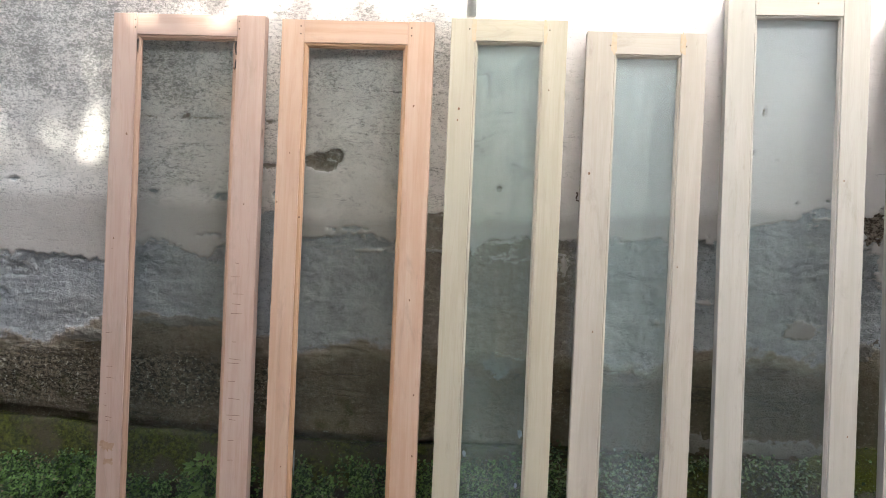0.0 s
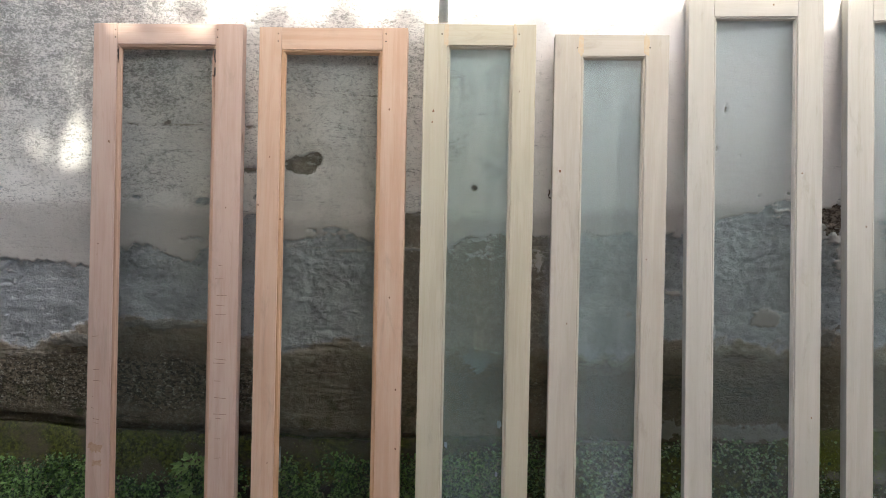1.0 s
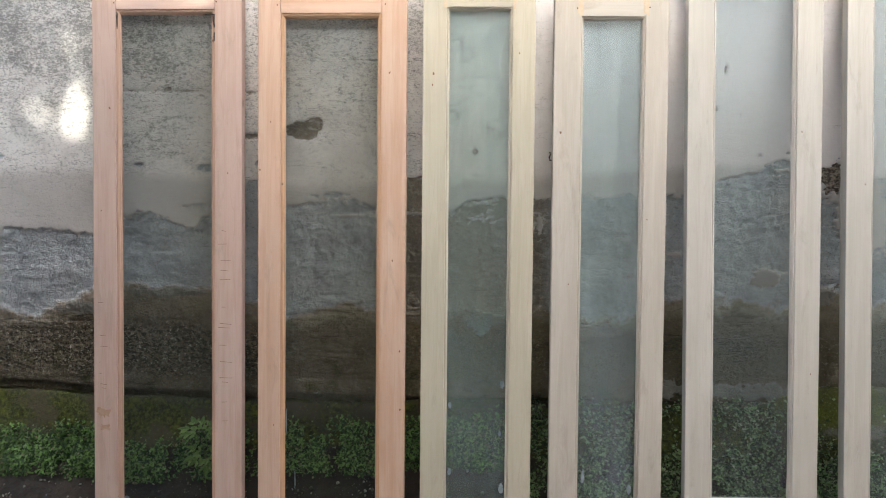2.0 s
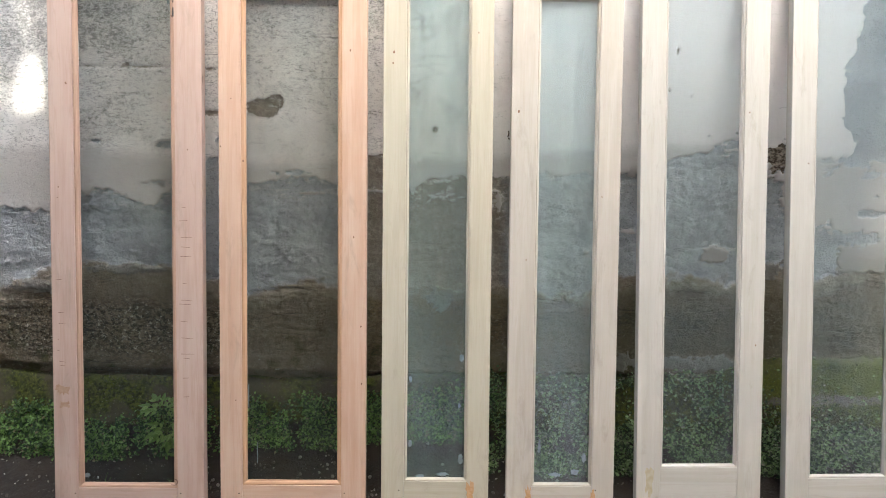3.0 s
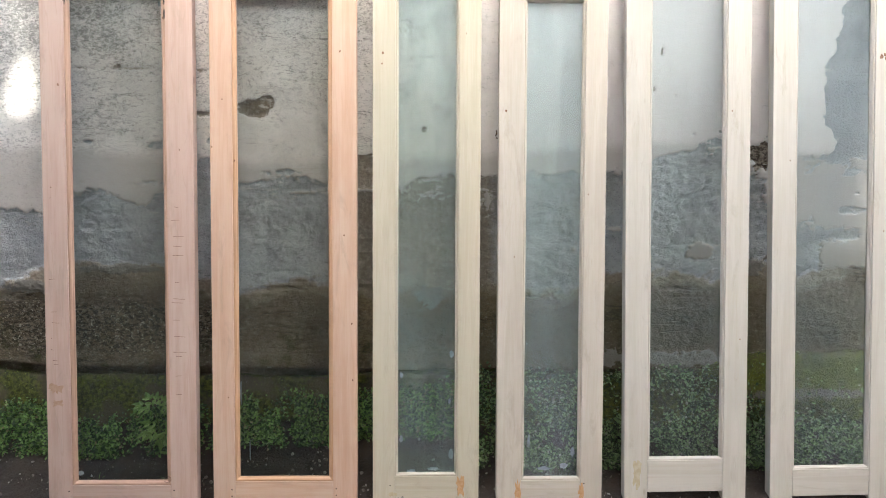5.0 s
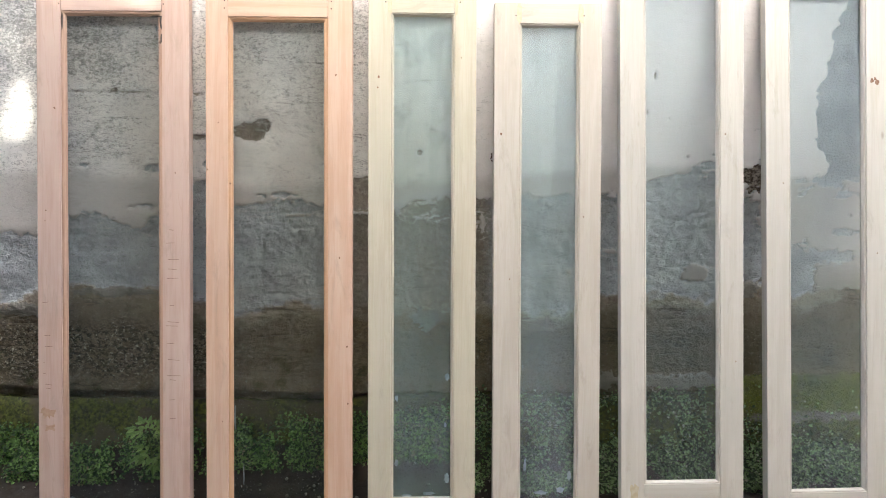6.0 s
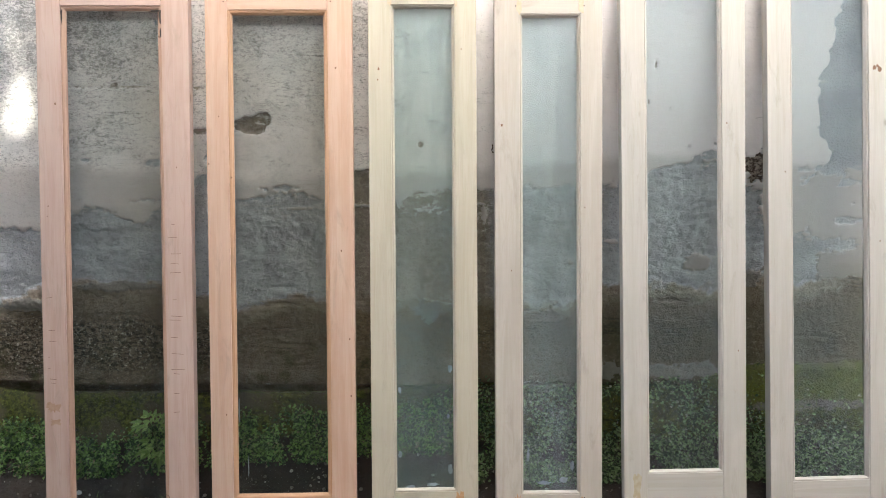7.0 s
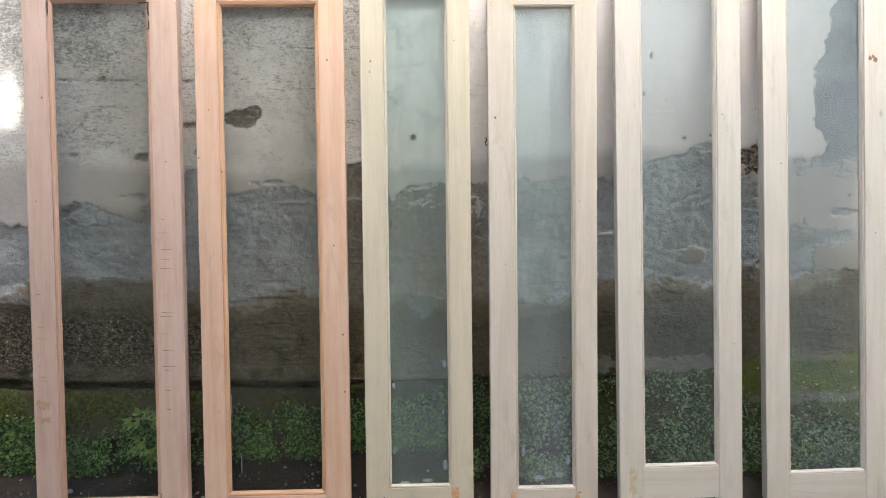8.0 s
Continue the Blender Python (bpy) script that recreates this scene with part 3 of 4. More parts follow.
def yard():
    xs = np.r_[-400, -60, -12, np.linspace(-5, -2.3, 14), np.arange(-2.25, 2.3, 0.012), np.linspace(2.35, 5, 14), 12, 60, 400]
    ys = np.r_[-400, -60, -12, -6, np.linspace(-4.5, -0.95, 12), np.arange(-0.9, 0.09, 0.012)]
    x, y = np.meshgrid(xs, ys)
    z = ground_height(x, y)
    rows, cols = x.shape
    idx = np.arange(rows * cols).reshape(rows, cols)
    quads = np.stack([idx[:-1, :-1], idx[:-1, 1:], idx[1:, 1:], idx[1:, :-1]], -1).reshape(-1, 4).tolist()
    verts = np.stack([x, y, z], -1).reshape(-1, 3).tolist()
    n = rows * cols
    verts += [(-400, 400, 0.0), (400, 400, 0.0)]
    quads.append(tuple(idx[-1].tolist()[::-1] + [n, n + 1]))
    me = mesh_from("ground", verts, quads, ground_material())
    moss = np.interp(z + 0.03 * fbm(x, y, 6, 3, 101), (0.10, 0.17, 0.24, 0.6), (-1.0, -0.2, 0.8, 1.0))
    lip = smooth(1.35, 1.55, x) * np.exp(-((z - 0.30) / 0.022) ** 2) - 0.4
    for name, field in (("moss", moss), ("lip", lip)):
        at = me.attributes.new(name, "FLOAT", "POINT")
        at.data.foreach_set("value", np.r_[field.ravel(), -1, -1].astype(np.float32))
    me.polygons.foreach_set("use_smooth", [True] * len(me.polygons))
    tagged(new("ground", me), "dark damp soil rising to a mossy bank at the wall", "ground", kind="structure")


yard()

# ---- the glazed door panels ----
LEAN = -math.degrees(math.atan(0.377 / 2.0))
DARK_NAIL = plain("nail_hole", (0.05, 0.035, 0.025), (0.03, 0.02, 0.015), 200, 0.7)
FILLER = plain("orange_filler", (0.42, 0.23, 0.10), (0.50, 0.31, 0.16), 90, 0.8, 0.2, 0.001)
PALE_FILLER = plain("pale_filler", (0.50, 0.37, 0.24), (0.49, 0.41, 0.29), 60, 0.8, 0.2, 0.001)
OCHRE = plain("ochre_stain", (0.40, 0.325, 0.20), (0.46, 0.40, 0.28), 60, 0.8, 0.2, 0.001)
BROWN_STAIN = plain("brown_stain", (0.35, 0.215, 0.135), (0.43, 0.29, 0.205), 45, 0.8, 0.2, 0.001)
MARK = plain("saw_mark", (0.20, 0.12, 0.09), (0.30, 0.19, 0.14), 120, 0.9)
PUTTY = plain("glazing_putty", (0.24, 0.27, 0.27), (0.17, 0.20, 0.20), 80, 0.9)


def door_panel(label, x0, x1, top, bottom, ox0, ox1, o0, o1, tones, film, tint, streak=0.25, through=(0.968, 0.973, 0.955), base=-0.437, roll=0.0, horn=0.0, thick=0.044, bead=0.016):
    """A glazed door leaf that leans on the wall. Local x along the wall, z up the leaf, y into its thickness; the front face is y = 0."""
    light, dark, stain, edge_light, edge_dark = tones
    stile_wood, rail_wood = wood("stile_wood", light, dark, "z", stain), wood("rail_wood", light, dark, "x", stain)
    bead_up, bead_flat = wood("bead_wood", edge_light, edge_dark, "z", edge_light), wood("bead_wood", edge_light, edge_dark, "x", edge_light)
    glass = glass_material("dusty_hazed_glass", film, tint, streak, through, 1.28 if film < 0.03 else 1.33)
    cx = (x0 + x1) / 2
    leaf = new("glazed_leaf")
    leaf.matrix_world = pose(cx, base, 0, LEAN, roll, 0)
    x0, x1, ox0, ox1 = x0 - cx, x1 - cx, ox0 - cx, ox1 - cx
    gap = 0.0008
    part("stile", bar(x0, ox0, 0, thick, bottom, top, 0.0025), stile_wood, leaf)
    part("stile", bar(ox1, x1, 0, thick, bottom, top, 0.0025), stile_wood, leaf)
    part("top_rail", bar(ox0 + gap, ox1 - gap, 0.0008, thick - 0.001, o1, top - 0.001, 0.0015), rail_wood, leaf)
    part("bottom_rail", bar(ox0 + gap, ox1 - gap, 0.0008, thick - 0.001, bottom + horn, o0, 0.0015), rail_wood, leaf)

    def moulding(a, b, inward):
        """A bead from a to b in the leaf's plane, stepping back towards the glass."""
        a, b, w = Vector((a[0], 0, a[1])), Vector((b[0], 0, b[1])), Vector((inward[0], 0, inward[1]))
        run = (b - a).normalized()
        prof = ((0.0003, 0.005), (bead * 0.30, 0.0035), (bead * 0.62, 0.0055), (bead * 0.80, 0.0105), (bead, 0.0125), (bead, 0.019), (0.0003, 0.019))
        bm = bmesh.new()
        ends = []
        for at, mitre in ((a, 1), (b, -1)):
            ends.append([bm.verts.new(at + w * d + run * (mitre * d) + Vector((0, y, 0))) for d, y in prof])
        k = len(prof)
        for i in range(k):
            j = (i + 1) % k
            bm.faces.new((ends[0][i], ends[0][j], ends[1][j], ends[1][i]))
        bm.faces.new(ends[0][::-1])
        bm.faces.new(ends[1])
        bmesh.ops.recalc_face_normals(bm, faces=bm.faces[:])
        return bm

    part("glazing_bead", moulding((ox0, o0), (ox0, o1), (1, 0)), bead_up, leaf)
    part("glazing_bead", moulding((ox1, o0), (ox1, o1), (-1, 0)), bead_up, leaf)
    part("glazing_bead", moulding((ox0, o0), (ox1, o0), (0, 1)), bead_flat, leaf)
    part("glazing_bead", moulding((ox0, o1), (ox1, o1), (0, -1)), bead_flat, leaf)
    pane = part("glass_pane", bar(ox0 + 0.002, ox1 - 0.002, 0.020, 0.024, o0 + 0.002, o1 - 0.002), glass, leaf, "clear glass with a film of dust and painted sky haze")
    pane.visible_shadow = False
    tagged(leaf, label, "door leaf", "door leaves leaning on the wall", "thing")
    return leaf, (x0, x1, ox0, ox1)


def nail(leaf, x, z, r=0.0028):
    bm = bmesh.new()
    bmesh.ops.create_cone(bm, cap_ends=True, segments=10, radius1=r, radius2=r * 0.9, depth=0.003, matrix=pose(x, 0.0010, z, 90))
    part("dowel", bm, DARK_NAIL, leaf, "dark dowel end")


PINK = ((0.484, 0.349, 0.284), (0.423, 0.284, 0.219), (0.502, 0.386, 0.321), (0.456, 0.293, 0.209), (0.363, 0.219, 0.149))
PEACH = ((0.532, 0.366, 0.266), (0.475, 0.304, 0.207), (0.546, 0.404, 0.309), (0.503, 0.309, 0.185), (0.408, 0.228, 0.123))
STRAW = ((0.47, 0.419, 0.321), (0.419, 0.364, 0.265), (0.453, 0.414, 0.308), (0.47, 0.414, 0.321), (0.402, 0.342, 0.253))
CREAM = ((0.467, 0.417, 0.348), (0.42, 0.365, 0.293), (0.409, 0.356, 0.293), (0.46, 0.406, 0.33), (0.393, 0.339, 0.262))
IVORY = ((0.483, 0.445, 0.384), (0.437, 0.395, 0.325), (0.424, 0.392, 0.334), (0.475, 0.433, 0.367), (0.408, 0.361, 0.297))
MIST, HAZE = (0.42, 0.52, 0.50), (0.52, 0.60, 0.60)

leaf_a, ea = door_panel("pinkish planed wood glazed door with saw marks", -1.310, -0.758, 2.006, 0.001, -1.223, -0.857, 0.087, 1.931, PINK, 0.012, MIST)
leaf_b, eb = door_panel("peach-coloured planed wood glazed door, clear pane", -0.698, -0.160, 1.996, 0.005, -0.617, -0.250, 0.100, 1.916, PEACH, 0.012, MIST)
leaf_c, ec = door_panel("narrow straw-coloured wood door with greenish dusty glass", -0.101, 0.299, 2.012, 0.033, -0.017, 0.218, 0.118, 1.936, STRAW, 0.16, MIST, 0.6, (0.935, 0.973, 0.95), bead=0.011)
leaf_d, ed = door_panel("narrow cream wood door with cloudy bluish glass", 0.366, 0.768, 1.978, 0.024, 0.460, 0.686, 0.101, 1.902, CREAM, 0.20, HAZE, 0.5, (0.93, 0.972, 0.96), bead=0.011)
leaf_e, ee = door_panel("tall ivory wood door with stile horns, hazy glass", 0.851, 1.316, 2.135, 0.022, 0.940, 1.228, 0.182, 2.044, IVORY, 0.06, HAZE, 0.5, (0.955, 0.977, 0.968), base=-0.449, roll=-0.6, horn=0.040, bead=0.011)
leaf_f, ef = door_panel("tall ivory wood door with knots and hazy glass", 1.412, 1.888, 2.130, 0.012, 1.499, 1.794, 0.144, 2.036, IVORY, 0.085, HAZE, 0.45, (0.955, 0.977, 0.968), base=-0.445, roll=-0.95, horn=0.030, bead=0.011)

# dowels
for leaf, e, rows in (
    (leaf_a, ea, ((1.982, -0.006), (1.955, -0.006), (0.066, -0.012), (0.030, -0.012))),
    (leaf_b, eb, ((1.972, -0.012), (1.945, -0.012), (0.070, -0.012), (0.045, -0.012))),
    (leaf_c, ec, ((1.975, -0.020), (0.084, -0.018))),
    (leaf_d, ed, ((1.930, -0.014), (0.086, -0.014))),
):
    for z, off in rows:
        nail(leaf, e[2] + off, z)
        nail(leaf, e[3] - off, z + 0.002)

# filler and stains at the joints
part("filler_patch", smear(ec[2] - 0.004, 1.972, 0.016, 0.080, 0, 3), PALE_FILLER, leaf_c, "orange filler at a joint")
part("filler_patch", smear(ec[3] + 0.006, 1.972, 0.014, 0.080, 0, 4), PALE_FILLER, leaf_c, "orange filler at a joint")
part("filler_patch", smear(ec[3] + 0.012, 0.078, 0.026, 0.070, 0, 5, rag=0.7), FILLER, leaf_c, "orange filler at a joint")
part("filler_patch", smear(ec[2] - 0.010, 0.050, 0.028, 0.016, 0, 6, rag=0.8), OCHRE, leaf_c, "ochre stain at a joint")
part("filler_patch", smear(ed[2] - 0.002, 1.940, 0.020, 0.074, 0, 7), PALE_FILLER, leaf_d, "orange filler at a joint")
part("filler_patch", smear(ed[3] + 0.003, 1.940, 0.020, 0.074, 0, 8), PALE_FILLER, leaf_d, "orange filler at a joint")
part("filler_patch", smear(ed[2] - 0.012, 0.062, 0.022, 0.070, 0, 9, rag=0.8), FILLER, leaf_d, "orange filler at a joint")
part("filler_patch", smear(ed[3] + 0.004, 0.058, 0.018, 0.055, 0, 10, rag=0.8), FILLER, leaf_d, "orange filler at a joint")
part("filler_patch", smear(ee[2] - 0.040, 0.135, 0.030, 0.100, 0, 11, rag=0.6), OCHRE, leaf_e, "ochre stain on the stile")
part("filler_patch", smear(ea[0] + 0.040, 0.40, 0.034, 0.022, 0, 13, rag=0.9), BROWN_STAIN, leaf_a, "brownish stain on the stile")
part("filler_patch", smear(ea[0] + 0.035, 0.455, 0.050, 0.034, 0, 12, rag=0.9), BROWN_STAIN, leaf_a, "brownish stain on the stile")


def saw_marks(leaf, xa, xb, heights, seed):
    rnd = random.Random(seed)
    for z in heights:
        bm = bmesh.new()
        a, b = xa + rnd.random() * 0.014, xb - rnd.random() * 0.03
        tilt = (rnd.random() - 0.5) * 0.006
        v = [bm.verts.new(p) for p in ((a, -0.0004, z), (b, -0.0004, z + tilt), (b, -0.0004, z + tilt + 0.0016), (a, -0.0004, z + 0.0022))]
        w = [bm.verts.new((q.co.x, 0.001, q.co.z)) for q in v]
        bm.faces.new(v)
        for i in range(4):
            bm.faces.new((v[i], w[i], w[(i + 1) % 4], v[(i + 1) % 4]))
        part("saw_mark", bm, MARK, leaf, "dark cross-grain saw mark")


saw_marks(leaf_a, ea[3] + 0.012, ea[1] - 0.030, (1.13, 1.08, 1.02, 0.985, 0.95, 0.85, 0.79, 0.775, 0.71, 0.65, 0.59, 0.575, 0.50, 0.43), 2)
saw_marks(leaf_a, ea[0] + 0.016, ea[2] - 0.035, (1.16, 1.03, 0.86, 0.80, 0.74, 0.70, 0.64, 0.60, 0.56, 0.545), 5)
# splintered bead ends on the pink leaf, chipped knot on the peach one
for cx, cz, w, h, s in ((ea[2] + 0.005, 1.895, 0.006, 0.05, 31), (ea[3] - 0.004, 1.890, 0.006, 0.04, 32), (ea[3] - 0.016, 1.912, 0.04, 0.005, 33), (ea[3] - 0.003, 1.83, 0.005, 0.03, 34)):
    part("splinter_gap", smear(cx, cz, w, h, 0.002, s, rag=0.9), DARK_NAIL, leaf_a, "dark splintered gap")
part("chipped_knot", smear(eb[2] + 0.23, 0.012, 0.034, 0.014, 0, 35, rag=0.8), DARK_NAIL, leaf_b, "dark chipped knot")


KNOT = plain("knot_wood", (0.16, 0.085, 0.05), (0.24, 0.14, 0.085), 150, 0.8)
for leaf, spots in (
    (leaf_a, ((-0.212, 1.574, 6), (0.170, 1.818, 5), (-0.245, 1.20, 4), (0.225, 1.34, 4))),
    (leaf_b, ((-0.223, 1.526, 4), (-0.180, 1.302, 5), (0.208, 1.703, 6), (0.254, 0.485, 5), (0.222, 1.028, 5), (-0.262, 1.353, 5), (0.250, 0.698, 5), (-0.21, 0.42, 4))),
    (leaf_c, ((0.144, 1.772, 4), (-0.162, 1.699, 7), (-0.165, 1.66, 5))),
    (leaf_d, ((-0.175, 1.490, 7), (0.135, 1.184, 4), (-0.14, 0.95, 4))),
    (leaf_e, ((0.163, 1.496, 4), (0.203, 0.643, 4), (0.06, 2.085, 5))),
    (leaf_f, ((0.166, 1.699, 12), (0.186, 1.692, 14), (0.178, 1.706, 9), (-0.173, 1.318, 4), (0.185, 1.05, 4))),
):
    for kx, kz, mm in spots:
        part("knot", smear(kx, kz, mm * 0.001, mm * 0.0014, 0.0, int(kz * 1000), 14, 0.6), KNOT, leaf, "small dark knot")


def curl(leaf, cx, cz, r):
    bm = bmesh.new()
    prev = None
    for k in range(13):
        a = math.radians(-150 + 230 * k / 12)
        c = Vector((cx + r * math.cos(a), -0.003, cz + r * 0.8 * math.sin(a)))
        ring = [bm.verts.new(c + Vector((0.0018 * math.cos(t) * math.cos(a), 0.0018 * math.sin(t), 0.0018 * math.cos(t) * math.sin(a)))) for t in (0, 1.57, 3.14, 4.71)]
        if prev:
            for i in range(4):
                bm.faces.new((prev[i], prev[(i + 1) % 4], ring[(i + 1) % 4], ring[i]))
        prev = ring
    part("loose_splinter", bm, MARK, leaf, "curled loose splinter")


curl(leaf_a, ea[3] - 0.012, 0.112, 0.014)

# ---- pipe on the wall ----
STEEL = plain("galvanised_steel", (0.56, 0.59, 0.62), (0.44, 0.47, 0.50), 25, 0.45, 0.1, 0.001, 0.3, 0.5)
pipe = new("conduit_pipe")
pipe.location = (-0.034, -0.020, 0)
part("tube", rod((0, 0, 1.99), (0, 0, 3.05), 0.017, 0.017, 20), STEEL, pipe, shade=True)
part("clamp", bar(-0.03, 0.03, -0.019, 0.018, 2.50, 2.525, 0.003), STEEL, pipe)
tagged(pipe, "grey galvanised steel pipe fixed to the wall", "pipe")

# paint drips on the pane of the peach leaf, putty spots on the others
part("paint_drip", smear(eb[2] + 0.020, 0.43, 0.004, 0.085, 0.0196, 41, rag=0.6), PUTTY, leaf_b, "pale paint drip on the glass")
part("paint_drip", smear(eb[2] + 0.052, 0.215, 0.004, 0.070, 0.0196, 42, rag=0.6), PUTTY, leaf_b, "pale paint drip on the glass")
for leaf, e, spots, seed in (
    (leaf_c, ec, ((-0.022, 0.58, 0.016, 0.026), (-0.024, 0.195, 0.018, 0.040), (0.022, 0.255, 0.014, 0.026), (-0.09, 0.140, 0.040, 0.012)), 51),
    (leaf_d, ed, ((0.030, 0.245, 0.012, 0.05), (-0.060, 0.150, 0.030, 0.020), (-0.028, 0.205, 0.016, 0.034), (0.09, 0.140, 0.05, 0.014), (0.020, 0.62, 0.006, 0.006), (-0.02, 0.88, 0.006, 0.012)), 71),
    (leaf_c, ec, ((0.022, 0.50, 0.012, 0.022), (0.06, 0.130, 0.036, 0.016), (-0.03, 0.40, 0.010, 0.02)), 81),
    (leaf_a, ea, ((0.024, 0.128, 0.02, 0.018), (-0.026, 1.873, 0.007, 0.02)), 61),
):
    for k, (dx, z, w, h) in enumerate(spots):
        part("putty_smear", smear((e[2] if dx > 0 else e[3]) + dx, z, w, h, 0.0196, seed + k, rag=0.5, square=0.1), PUTTY, leaf, "whitish putty smear on the glass")

# ---- bent iron hook in the wall ----
def wall_hook():
    hook = new("wall_hook")
    hook.location = (0.372, -0.004, 1.362)
    way = [(0, 0.02, 0.030), (0, -0.012, 0.030), (0.001, -0.016, 0.018), (-0.004, -0.018, 0.0), (-0.002, -0.024, -0.012), (0.008, -0.026, -0.014), (0.012, -0.024, -0.002)]
    bm = bmesh.new()
    way = [(px * 0.8, py * 0.9, pz * 0.62) for px, py, pz in way]
    prev = None
    for k, c in enumerate(way):
        d = (Vector(way[min(k + 1, len(way) - 1)]) - Vector(way[max(k - 1, 0)])).normalized()
        u = d.orthogonal().normalized()
        w = d.cross(u)
        ring = [bm.verts.new(Vector(c) + (u * math.cos(t) + w * math.sin(t)) * 0.0028) for t in (0, 1.26, 2.51, 3.77, 5.03)]
        if prev:
            for i in range(5):
                bm.faces.new((prev[i], prev[(i + 1) % 5], ring[(i + 1) % 5], ring[i]))
        prev = ring
    part("hook_rod", bm, plain("rusty_iron", (0.06, 0.04, 0.03), (0.10, 0.055, 0.035), 60, 0.7, 0.3, 0.001, 0.4), hook)
    tagged(hook, "small bent rusty iron hook in the wall", "hook")


wall_hook()

# ---- small plants on the bank ----
GREEN = leaf_material("weed_leaf", (0.016, 0.042, 0.008), (0.165, 0.285, 0.075), (0.22, 0.19, 0.11))
GREY_GREEN = leaf_material("dull_weed_leaf", (0.020, 0.042, 0.012), (0.23, 0.33, 0.14), (0.34, 0.33, 0.25))
BRIGHT = leaf_material("fresh_leaf", (0.13, 0.22, 0.055), (0.26, 0.38, 0.12), (0.20, 0.30, 0.08))
MOSS = leaf_material("moss_frond", (0.055, 0.076, 0.011), (0.19, 0.24, 0.032), (0.10, 0.085, 0.03))
STEM = plain("green_stem", (0.10, 0.13, 0.04), (0.07, 0.09, 0.03), 60, 0.6)

LEAF = np.array([(0, 0, 0), (0.36, 0.30, 0.12), (0.30, 0.66, 0.10), (0, 1, -0.08), (-0.30, 0.66, 0.10), (-0.36, 0.30, 0.12)])
SPEAR = np.array([(0, 0, 0), (0.22, 0.28, 0.06), (0.17, 0.62, 0.03), (0, 1, -0.10), (-0.17, 0.62, 0.03), (-0.22, 0.28, 0.06)])


def turn_to(normal, spin):
    n = Vector(normal).normalized()
    return np.array((n.to_track_quat("Z", "Y").to_matrix() @ Matrix.Rotation(spin, 3, "Z")))


def leaves(name, material, shape, places, normals, sizes, rnd):
    verts, faces = [], []
    for p, n, s in zip(places, normals, sizes):
        m = turn_to(n, rnd.random() * 6.283)
        k = len(verts)
        verts.extend((np.asarray(p) + (shape * s) @ m.T).tolist())
        faces += [(k, k + 1, k + 2, k + 3), (k, k + 3, k + 4, k + 5)]
    return mesh_from(name, verts, faces, material)


def scatter(count, seed, x_range, y_of, keep, lift, size, tip=0.9):
    rnd = np.random.RandomState(seed)
    x = rnd.uniform(*x_range, count)
    y = y_of(x, rnd.rand(count))
    ok = keep(x, y, rnd.rand(count))
    x, y = x[ok], y[ok]
    z = ground_height(x, y) + lift[0] + (lift[1] - lift[0]) * rnd.rand(len(x)) ** 1.6
    normals = np.stack([rnd.normal(0, 0.6, len(x)), -0.45 + rnd.normal(0, 0.6, len(x)), np.full(len(x), tip)], -1)
    return np.stack([x, y, z], -1), normals, rnd.uniform(size[0], size[1], len(x))


rnd_leaf = random.Random(7)


def clump(x, y, seed, freq=7.0, cut=-0.05):
    return fbm(x, y * 1.4, freq, 3, seed) > cut


# low creeping weeds in the shade of the pink and peach leaves
pts = scatter(38000, 11, (-2.3, 0.35), lambda x, r: np.where(x > -0.66, -0.172, -0.198) + 0.10 * r + 0.012 * fbm(x, x * 0, 3, 3, 5), lambda x, y, r: clump(x, y, 111, 9.0, -0.22) | (r < 0.08), (0.002, 0.065), (0.007, 0.017))
tagged(new("creeping_weeds", leaves("creeping_weeds", GREEN, LEAF, *pts, rnd_leaf)), "low dark green creeping weeds on damp soil", "weeds", kind="stuff")
# thicker, duller growth that climbs the bank under the pale leaves
pts = scatter(36000, 12, (0.30, 2.3), lambda x, r: -0.285 + 0.245 * r, lambda x, y, r: (clump(x, y, 121, 8.0, -0.28) & (r < np.where((x > 1.30) & (y > -0.115), 0.05, 0.85))) | (r < 0.06), (0.002, 0.048), (0.007, 0.018))
tagged(new("bank_weeds", leaves("bank_weeds", GREY_GREEN, LEAF, *pts, rnd_leaf)), "grey-green small-leaved weeds covering the bank", "weeds", kind="stuff")
# single larger leaves
pts = scatter(200, 13, (0.5, 2.2), lambda x, r: -0.31 + 0.18 * r, lambda x, y, r: clump(x, y, 131, 5.0, 0.05), (0.006, 0.040), (0.018, 0.038))
tagged(new("broad_weeds", leaves("broad_weeds", GREY_GREEN, LEAF, *pts, rnd_leaf)), "broader pale green weed leaves on the bank", "weeds", kind="stuff")
# moss
pts = scatter(45000, 14, (-2.3, 2.3), lambda x, r: -0.13 + 0.125 * r, lambda x, y, r: clump(x, y, 141, 5.0, -0.15) & (r < np.where(x > 1.3, 0.95, 0.07)), (-0.001, 0.006), (0.003, 0.007), 0.5)
tagged(new("moss", leaves("moss", MOSS, LEAF, *pts, rnd_leaf)), "yellow-green moss on the sloping bank", "moss", kind="stuff")


